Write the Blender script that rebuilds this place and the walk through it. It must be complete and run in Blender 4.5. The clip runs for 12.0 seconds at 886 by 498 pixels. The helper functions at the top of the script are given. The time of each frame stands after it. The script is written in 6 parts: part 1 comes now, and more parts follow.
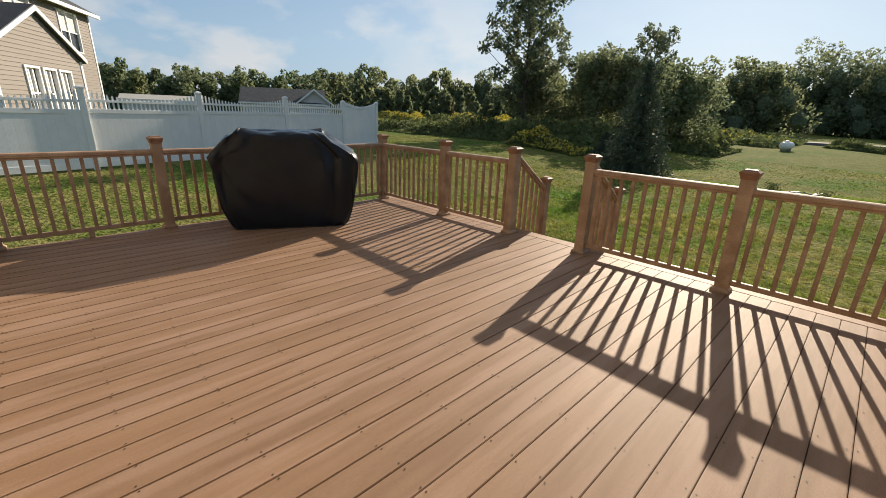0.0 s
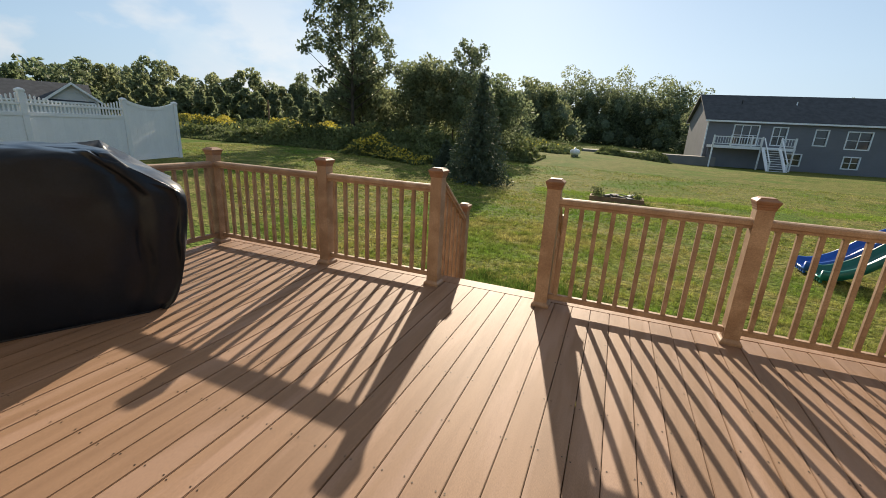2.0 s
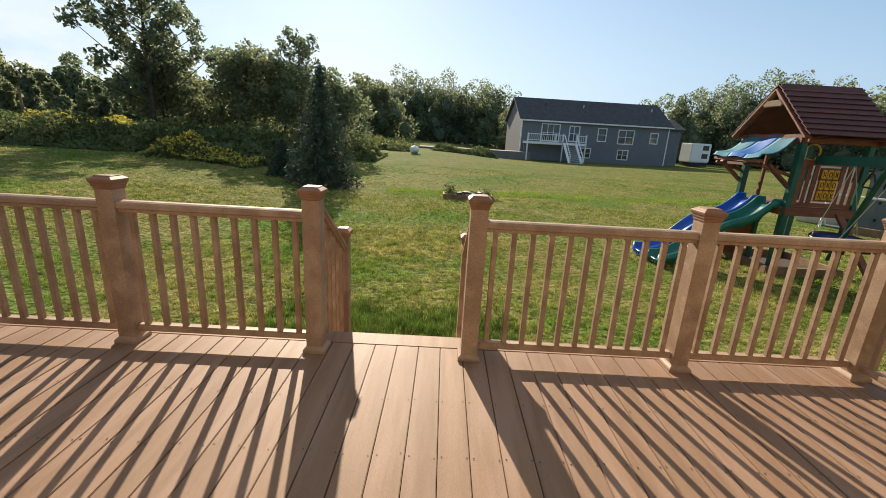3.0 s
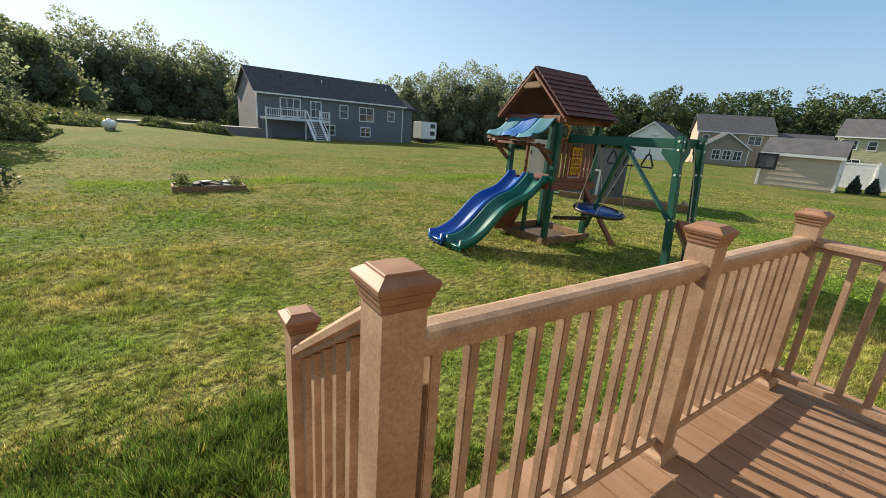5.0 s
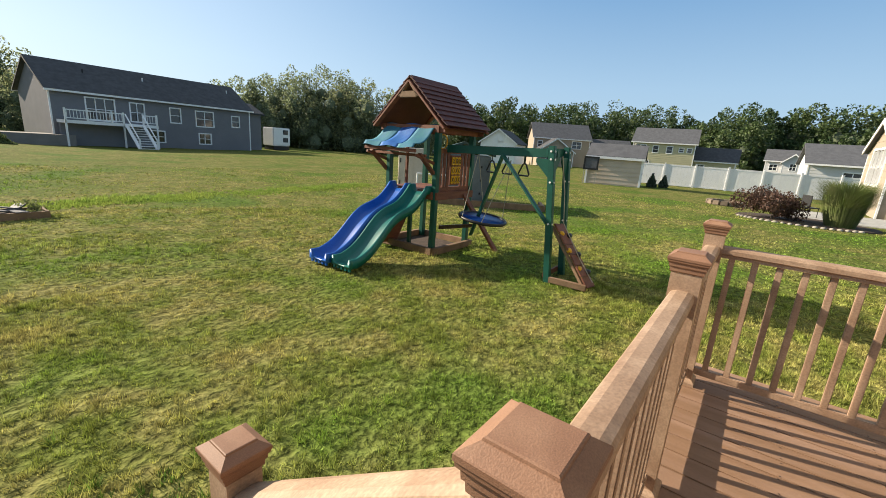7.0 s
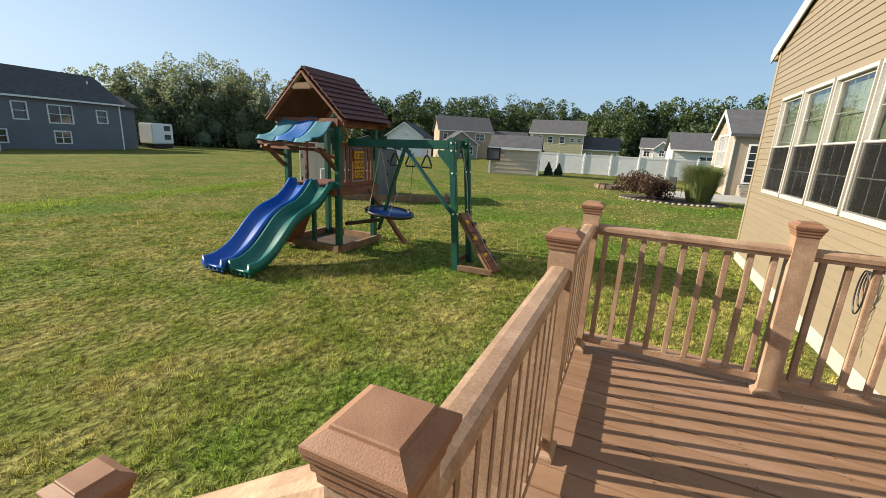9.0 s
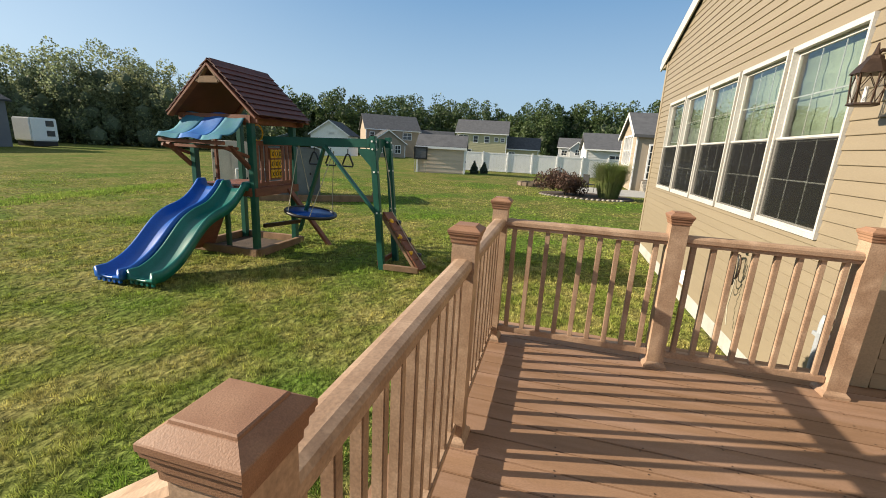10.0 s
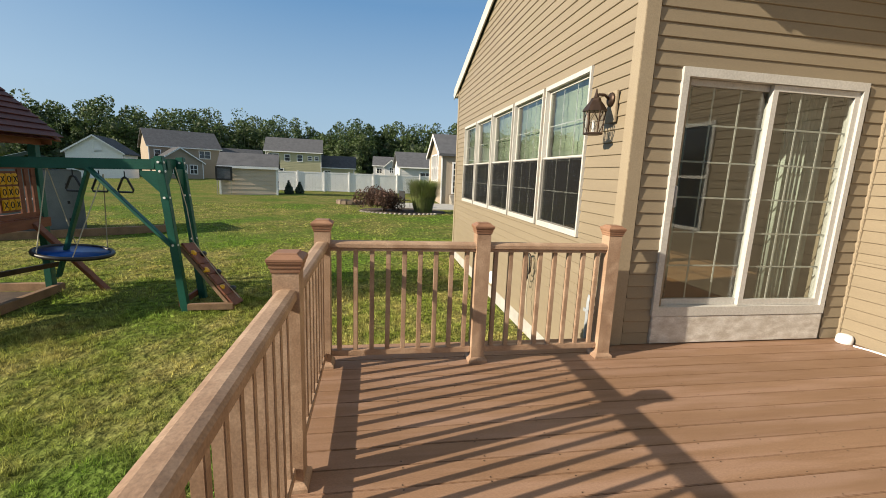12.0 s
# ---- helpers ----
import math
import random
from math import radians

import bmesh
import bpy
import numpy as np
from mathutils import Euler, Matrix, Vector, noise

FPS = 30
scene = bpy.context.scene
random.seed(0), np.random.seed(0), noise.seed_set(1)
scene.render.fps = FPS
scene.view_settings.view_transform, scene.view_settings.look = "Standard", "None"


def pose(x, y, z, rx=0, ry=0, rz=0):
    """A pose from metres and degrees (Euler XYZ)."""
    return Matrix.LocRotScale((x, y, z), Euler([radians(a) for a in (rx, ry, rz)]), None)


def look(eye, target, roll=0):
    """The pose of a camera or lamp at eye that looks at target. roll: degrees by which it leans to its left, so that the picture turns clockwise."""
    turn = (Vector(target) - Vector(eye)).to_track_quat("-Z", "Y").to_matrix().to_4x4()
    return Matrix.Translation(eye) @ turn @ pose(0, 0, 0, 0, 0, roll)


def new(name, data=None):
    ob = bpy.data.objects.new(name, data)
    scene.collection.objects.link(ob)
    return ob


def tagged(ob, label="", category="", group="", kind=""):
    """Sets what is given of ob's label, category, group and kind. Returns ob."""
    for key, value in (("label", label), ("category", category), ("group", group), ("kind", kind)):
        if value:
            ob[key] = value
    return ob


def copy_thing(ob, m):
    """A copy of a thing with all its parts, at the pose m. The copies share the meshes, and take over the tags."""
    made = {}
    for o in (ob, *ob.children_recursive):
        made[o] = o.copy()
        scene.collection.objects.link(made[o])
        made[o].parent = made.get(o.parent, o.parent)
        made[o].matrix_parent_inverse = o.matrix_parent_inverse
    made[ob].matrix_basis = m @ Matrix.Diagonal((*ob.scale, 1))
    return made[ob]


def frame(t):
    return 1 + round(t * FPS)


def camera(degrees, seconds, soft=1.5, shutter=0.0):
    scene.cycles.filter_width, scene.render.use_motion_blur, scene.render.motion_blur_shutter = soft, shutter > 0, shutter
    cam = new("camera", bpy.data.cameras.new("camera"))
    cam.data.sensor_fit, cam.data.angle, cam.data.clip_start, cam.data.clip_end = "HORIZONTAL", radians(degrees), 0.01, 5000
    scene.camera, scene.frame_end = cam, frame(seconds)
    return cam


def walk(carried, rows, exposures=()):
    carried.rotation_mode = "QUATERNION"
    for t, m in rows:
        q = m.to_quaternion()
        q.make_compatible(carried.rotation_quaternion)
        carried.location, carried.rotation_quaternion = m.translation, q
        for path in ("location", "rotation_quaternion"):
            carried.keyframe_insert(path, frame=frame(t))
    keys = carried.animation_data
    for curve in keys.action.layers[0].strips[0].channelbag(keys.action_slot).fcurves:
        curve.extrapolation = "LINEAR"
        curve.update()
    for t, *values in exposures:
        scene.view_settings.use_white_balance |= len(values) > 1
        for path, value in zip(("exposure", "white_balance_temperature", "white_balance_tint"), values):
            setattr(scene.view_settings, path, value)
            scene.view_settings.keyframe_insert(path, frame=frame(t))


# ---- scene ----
cam = camera(94.0, 12.0, soft=0.9)
PATH = [
    (0, (-0.053, -0.082, 1.421), (-1.411, 1.248, 0.799), 2.0),
    (0.5, (-0.384, -0.015, 1.388), (-1.775, 1.28, 0.767), 2.4),
    (1, (-0.816, 0.16, 1.38), (-2.131, 1.541, 0.778), 2.6),
    (1.5, (-1.339, 0.352, 1.39), (-2.376, 1.962, 0.813), 2.9),
    (2, (-1.728, 0.739, 1.399), (-2.432, 2.525, 0.841), 3.1),
    (2.5, (-2.083, 1.15, 1.41), (-2.425, 3.046, 0.873), 3.2),
    (3, (-2.353, 1.644, 1.404), (-2.339, 3.572, 0.873), 3.2),
    (3.5, (-2.571, 2.152, 1.393), (-2.214, 4.046, 0.86), 3.4),
    (3.7, (-2.607, 2.301, 1.4), (-2.113, 4.162, 0.857), 3.1),
    (5.3, (-2.5, 3.583, 1.342), (-1.295, 5.082, 0.792), 4.7),
    (5.5, (-2.525, 3.685, 1.353), (-1.249, 5.126, 0.808), 4.8),
    (6, (-2.522, 3.881, 1.364), (-1.123, 5.209, 0.834), 4.8),
    (6.5, (-2.544, 3.954, 1.394), (-1.053, 5.188, 0.891), 4.5),
    (8.5, (-2.515, 3.92, 1.382), (-0.797, 4.822, 0.896), 3.2),
    (9, (-2.498, 3.872, 1.386), (-0.729, 4.666, 0.897), 3.0),
    (9.5, (-2.494, 3.808, 1.393), (-0.67, 4.47, 0.905), 3.0),
    (10, (-2.493, 3.755, 1.386), (-0.612, 4.241, 0.91), 3.2),
    (10.5, (-2.483, 3.714, 1.389), (-0.556, 3.995, 0.934), 3.2),
    (11, (-2.486, 3.719, 1.408), (-0.533, 3.777, 0.981), 2.9),
    (11.5, (-2.48, 3.742, 1.411), (-0.525, 3.585, 1.019), 2.8),
    (12, (-2.495, 3.754, 1.405), (-0.555, 3.421, 1.051), 2.3),
]
walk(cam, [(t, look(eye, target, roll)) for t, eye, target, roll in PATH], [(0, 0.64), (1.5, 0.75), (3.0, 0.95), (5.5, 1.06), (9.5, 0.97), (12, 0.80)])

# ---- world and light ----
SUN_AZ, SUN_EL = -13.7, 24.4
TO_SUN = Vector((math.sin(radians(SUN_AZ)) * math.cos(radians(SUN_EL)), math.cos(radians(SUN_AZ)) * math.cos(radians(SUN_EL)), math.sin(radians(SUN_EL))))
sun = new("sun", bpy.data.lights.new("sun", "SUN"))
sun.data.energy, sun.data.angle, sun.data.color = 5.0, radians(0.55), (1.0, 0.86, 0.67)
sun.matrix_world = look(TO_SUN * 60, (0, 0, 0))

world = bpy.data.worlds.new("world")
scene.world = world
world.use_nodes = True
wt = world.node_tree
wt.nodes.clear()
w_out, w_bg, sky = (wt.nodes.new("ShaderNode" + k) for k in ("OutputWorld", "Background", "TexSky"))
sky.sky_type, sky.sun_disc = "NISHITA", False
sky.sun_elevation, sky.sun_rotation = radians(SUN_EL), radians(SUN_AZ)
sky.air_density, sky.dust_density, sky.ozone_density = 1.0, 1.2, 1.5
w_bg.inputs["Strength"].default_value = 0.051
# low broken cloud towards the horizon
w_co, w_map, w_no, w_ra = (wt.nodes.new("ShaderNode" + k) for k in ("TexCoord", "Mapping", "TexNoise", "ValToRGB"))
w_map.inputs["Scale"].default_value = (3.2, 3.2, 7.0)
w_no.inputs["Scale"].default_value, w_no.inputs["Detail"].default_value = 1.6, 7
w_ra.color_ramp.elements[0].position, w_ra.color_ramp.elements[1].position = 0.47, 0.60
w_sep, w_band, w_mul, w_mix = (wt.nodes.new("ShaderNode" + k) for k in ("SeparateXYZ", "MapRange", "Math", "Mix"))
w_sep2 = wt.nodes.new("ShaderNodeMapRange")
w_band.inputs["From Min"].default_value, w_band.inputs["From Max"].default_value = 0.34, 0.08
w_sep2.inputs["From Min"].default_value, w_sep2.inputs["From Max"].default_value = -0.25, -0.75
w_mul.operation = "MULTIPLY"
w_mul2 = wt.nodes.new("ShaderNodeMath")
w_mul2.operation = "MULTIPLY"
w_mix.data_type = "RGBA"
w_mix.inputs["B"].default_value = (7.6, 8.0, 8.4, 1)
L = wt.links.new
L(w_co.outputs["Generated"], w_map.inputs["Vector"]); L(w_map.outputs["Vector"], w_no.inputs["Vector"])
L(w_no.outputs["Fac"], w_ra.inputs["Fac"]); L(w_co.outputs["Generated"], w_sep.inputs["Vector"])
L(w_sep.outputs["Z"], w_band.inputs["Value"]); L(w_sep.outputs["X"], w_sep2.inputs["Value"])
L(w_ra.outputs["Color"], w_mul.inputs[0]); L(w_band.outputs["Result"], w_mul.inputs[1])
L(w_mul.outputs["Value"], w_mul2.inputs[0]); L(w_sep2.outputs["Result"], w_mul2.inputs[1])
w_dot, w_puff, w_sum, w_cl = (wt.nodes.new("ShaderNode" + k) for k in ("VectorMath", "MapRange", "Math", "Mix"))
w_n2 = wt.nodes.new("ShaderNodeTexNoise")
w_n2.inputs["Scale"].default_value, w_n2.inputs["Detail"].default_value = 22, 5
w_dot.operation, w_sum.operation, w_cl.data_type = "DOT_PRODUCT", "MULTIPLY_ADD", "RGBA"
w_dot.inputs[1].default_value = Vector((-0.7744, 0.6234, 0.108)).normalized()
w_sum.inputs[1].default_value = 0.0035
w_puff.inputs["From Min"].default_value, w_puff.inputs["From Max"].default_value = 0.9995, 1.0010
w_puff.inputs["To Max"].default_value = 0.7
w_cl.inputs["B"].default_value = (5.4, 6.9, 8.3, 1)
L(w_co.outputs["Generated"], w_dot.inputs[0]); L(w_co.outputs["Generated"], w_n2.inputs["Vector"])
L(w_n2.outputs["Fac"], w_sum.inputs[0]); L(w_dot.outputs["Value"], w_sum.inputs[2])
L(w_sum.outputs["Value"], w_puff.inputs["Value"]); L(w_puff.outputs["Result"], w_cl.inputs["Factor"])
w_hz, w_hm = wt.nodes.new("ShaderNodeValToRGB"), wt.nodes.new("ShaderNodeMix")
ramp = w_hz.color_ramp.elements
ramp[0].position, ramp[0].color = 0.0, (0.47, 0.64, 0.77, 1)
ramp[1].position, ramp[1].color = 0.85, (0.33, 0.38, 0.43, 1)
for p, c in ((0.14, (0.38, 0.57, 0.77, 1)), (0.34, (0.17, 0.36, 0.63, 1))):
    ramp.new(p).color = c
w_gain = wt.nodes.new("ShaderNodeVectorMath")
w_gain.operation = "SCALE"
w_gain.inputs["Scale"].default_value = 10.6
w_hm.data_type = "RGBA"
w_hm.inputs["Factor"].default_value = 0.90
L(w_sep.outputs["Z"], w_hz.inputs["Fac"]); L(w_hz.outputs["Color"], w_gain.inputs[0])
L(sky.outputs["Color"], w_hm.inputs["A"]); L(w_gain.outputs[0], w_hm.inputs["B"])
L(w_mul2.outputs["Value"], w_mix.inputs["Factor"]); L(w_hm.outputs["Result"], w_mix.inputs["A"])
# bright haze round the sun
w_au, w_pw, w_ad = wt.nodes.new("ShaderNodeVectorMath"), wt.nodes.new("ShaderNodeMath"), wt.nodes.new("ShaderNodeMix")
w_mx = wt.nodes.new("ShaderNodeMath")
w_au.operation, w_pw.operation, w_mx.operation = "DOT_PRODUCT", "POWER", "MAXIMUM"
w_au.inputs[1].default_value = TO_SUN
w_mx.inputs[1].default_value, w_pw.inputs[1].default_value = 0.0, 2.5
w_ad.data_type, w_ad.blend_type = "RGBA", "ADD"
w_ad.inputs["B"].default_value = (3.6, 3.6, 3.4, 1)
L(w_co.outputs["Generated"], w_au.inputs[0]); L(w_au.outputs["Value"], w_mx.inputs[0]); L(w_mx.outputs[0], w_pw.inputs[0]); L(w_pw.outputs[0], w_ad.inputs["Factor"])
L(w_mix.outputs["Result"], w_cl.inputs["A"]); L(w_cl.outputs["Result"], w_ad.inputs["A"]); L(w_ad.outputs["Result"], w_bg.inputs["Color"]); L(w_bg.outputs["Background"], w_out.inputs["Surface"])


# ---- materials ----
def mat(name, c1, c2=None, rough=0.7, scale=5.0, fine=70.0, bump=0.15, metal=0.0, rnd=0.0, island=0.0, stretch=(1, 1, 1), leaf=0.0, c3=None, s3=0.6, spec=0.4, depth=0.01, at_world=False, contrast=(0.35, 0.65), coat=0.0, grain=0.5):
    """A surface with two colours in broad noise, a fine grain, and relief."""
    m = bpy.data.materials.new(name)
    m.use_nodes = True
    nt = m.node_tree
    nt.nodes.clear()
    N, K = nt.nodes.new, nt.links.new
    out, bs = N("ShaderNodeOutputMaterial"), N("ShaderNodeBsdfPrincipled")
    co, mp, oi = N("ShaderNodeTexCoord"), N("ShaderNodeMapping"), N("ShaderNodeObjectInfo")
    mp.inputs["Scale"].default_value = stretch
    ge = N("ShaderNodeNewGeometry")
    K(ge.outputs["Position"] if at_world else co.outputs["Object"], mp.inputs["Vector"])
    if rnd:
        mu = N("ShaderNodeMath"); mu.operation = "MULTIPLY"; mu.inputs[1].default_value = 37.0
        K(oi.outputs["Random"], mu.inputs[0]); K(mu.outputs[0], mp.inputs["Location"])
    n1, n2, ra = N("ShaderNodeTexNoise"), N("ShaderNodeTexNoise"), N("ShaderNodeMapRange")
    n1.inputs["Scale"].default_value, n1.inputs["Detail"].default_value = scale, 5
    n2.inputs["Scale"].default_value, n2.inputs["Detail"].default_value = fine, 3
    ra.inputs["From Min"].default_value, ra.inputs["From Max"].default_value = contrast
    K(mp.outputs[0], n1.inputs["Vector"]); K(mp.outputs[0], n2.inputs["Vector"]); K(n1.outputs["Fac"], ra.inputs["Value"])
    mx = N("ShaderNodeMix"); mx.data_type = "RGBA"
    c2 = c2 or tuple(v * 0.8 for v in c1)
    mx.inputs["A"].default_value, mx.inputs["B"].default_value = (*c1, 1), (*c2, 1)
    K(ra.outputs["Result"], mx.inputs["Factor"])
    col = mx.outputs["Result"]
    if c3:
        n3, r3, m3 = N("ShaderNodeTexNoise"), N("ShaderNodeMapRange"), N("ShaderNodeMix")
        m3.data_type = "RGBA"
        n3.inputs["Scale"].default_value, n3.inputs["Detail"].default_value = s3, 4
        r3.inputs["From Min"].default_value, r3.inputs["From Max"].default_value = 0.48, 0.64
        K(mp.outputs[0], n3.inputs["Vector"]); K(n3.outputs["Fac"], r3.inputs["Value"]); K(r3.outputs["Result"], m3.inputs["Factor"])
        K(col, m3.inputs["A"]); m3.inputs["B"].default_value = (*c3, 1)
        col = m3.outputs["Result"]
    hs, v = N("ShaderNodeHueSaturation"), N("ShaderNodeMath")
    v.operation = "MULTIPLY_ADD"
    v.inputs[1].default_value, v.inputs[2].default_value = grain, 1 - grain / 2
    K(n2.outputs["Fac"], v.inputs[0])
    val = v.outputs[0]
    for amount, socket in ((rnd, oi.outputs["Random"]), (island, ge.outputs["Random Per Island"])):
        if amount:
            a, b = N("ShaderNodeMath"), N("ShaderNodeMath")
            a.operation, b.operation = "MULTIPLY_ADD", "MULTIPLY"
            a.inputs[1].default_value, a.inputs[2].default_value = amount, 1 - amount / 2
            K(socket, a.inputs[0]); K(a.outputs[0], b.inputs[0]); K(val, b.inputs[1])
            val = b.outputs[0]
    K(val, hs.inputs["Value"]); K(col, hs.inputs["Color"])
    bs.inputs["Roughness"].default_value, bs.inputs["Metallic"].default_value = rough, metal
    bs.inputs["Specular IOR Level"].default_value = spec
    bs.inputs["Coat Weight"].default_value = coat
    K(hs.outputs["Color"], bs.inputs["Base Color"])
    if bump:
        bu = N("ShaderNodeBump")
        bu.inputs["Strength"].default_value, bu.inputs["Distance"].default_value = bump, depth
        K(n2.outputs["Fac"], bu.inputs["Height"]); K(bu.outputs["Normal"], bs.inputs["Normal"])
    if leaf:
        tr, ms = N("ShaderNodeBsdfTranslucent"), N("ShaderNodeMixShader")
        K(hs.outputs["Color"], tr.inputs["Color"]); ms.inputs[0].default_value = leaf
        K(bs.outputs[0], ms.inputs[1]); K(tr.outputs[0], ms.inputs[2]); K(ms.outputs[0], out.inputs["Surface"])
    else:
        K(bs.outputs[0], out.inputs["Surface"])
    return m


def glass_mat(name, tint, clear=0.9, mirror=0.06):
    m = bpy.data.materials.new(name)
    m.use_nodes = True
    nt = m.node_tree
    nt.nodes.clear()
    N, K = nt.nodes.new, nt.links.new
    out, mi, tr, gl, fr = (N("ShaderNode" + k) for k in ("OutputMaterial", "MixShader", "BsdfTransparent", "BsdfGlossy", "LayerWeight"))
    tr.inputs["Color"].default_value = (*(c * clear for c in tint), 1)
    gl.inputs["Roughness"].default_value = 0.02
    fr.inputs["Blend"].default_value = 0.5
    pw, sc = N("ShaderNodeMath"), N("ShaderNodeMath")
    pw.operation, sc.operation = "POWER", "MULTIPLY_ADD"
    pw.inputs[1].default_value = 4.0
    sc.inputs[1].default_value, sc.inputs[2].default_value = 0.8, mirror
    K(fr.outputs["Facing"], pw.inputs[0]); K(pw.outputs[0], sc.inputs[0]); K(sc.outputs[0], mi.inputs[0]); K(tr.outputs[0], mi.inputs[1]); K(gl.outputs[0], mi.inputs[2]); K(mi.outputs[0], out.inputs["Surface"])
    return m


def screen_mat():
    """Fine dark mesh: half open, half dull black thread."""
    m = bpy.data.materials.new("screen_mesh")
    m.use_nodes = True
    nt = m.node_tree
    nt.nodes.clear()
    N, K = nt.nodes.new, nt.links.new
    out, mi, tr, df = (N("ShaderNode" + k) for k in ("OutputMaterial", "MixShader", "BsdfTransparent", "BsdfDiffuse"))
    df.inputs["Color"].default_value = (0.02, 0.021, 0.022, 1)
    mi.inputs[0].default_value = 0.42
    K(tr.outputs[0], mi.inputs[1]); K(df.outputs[0], mi.inputs[2]); K(mi.outputs[0], out.inputs["Surface"])
    return m


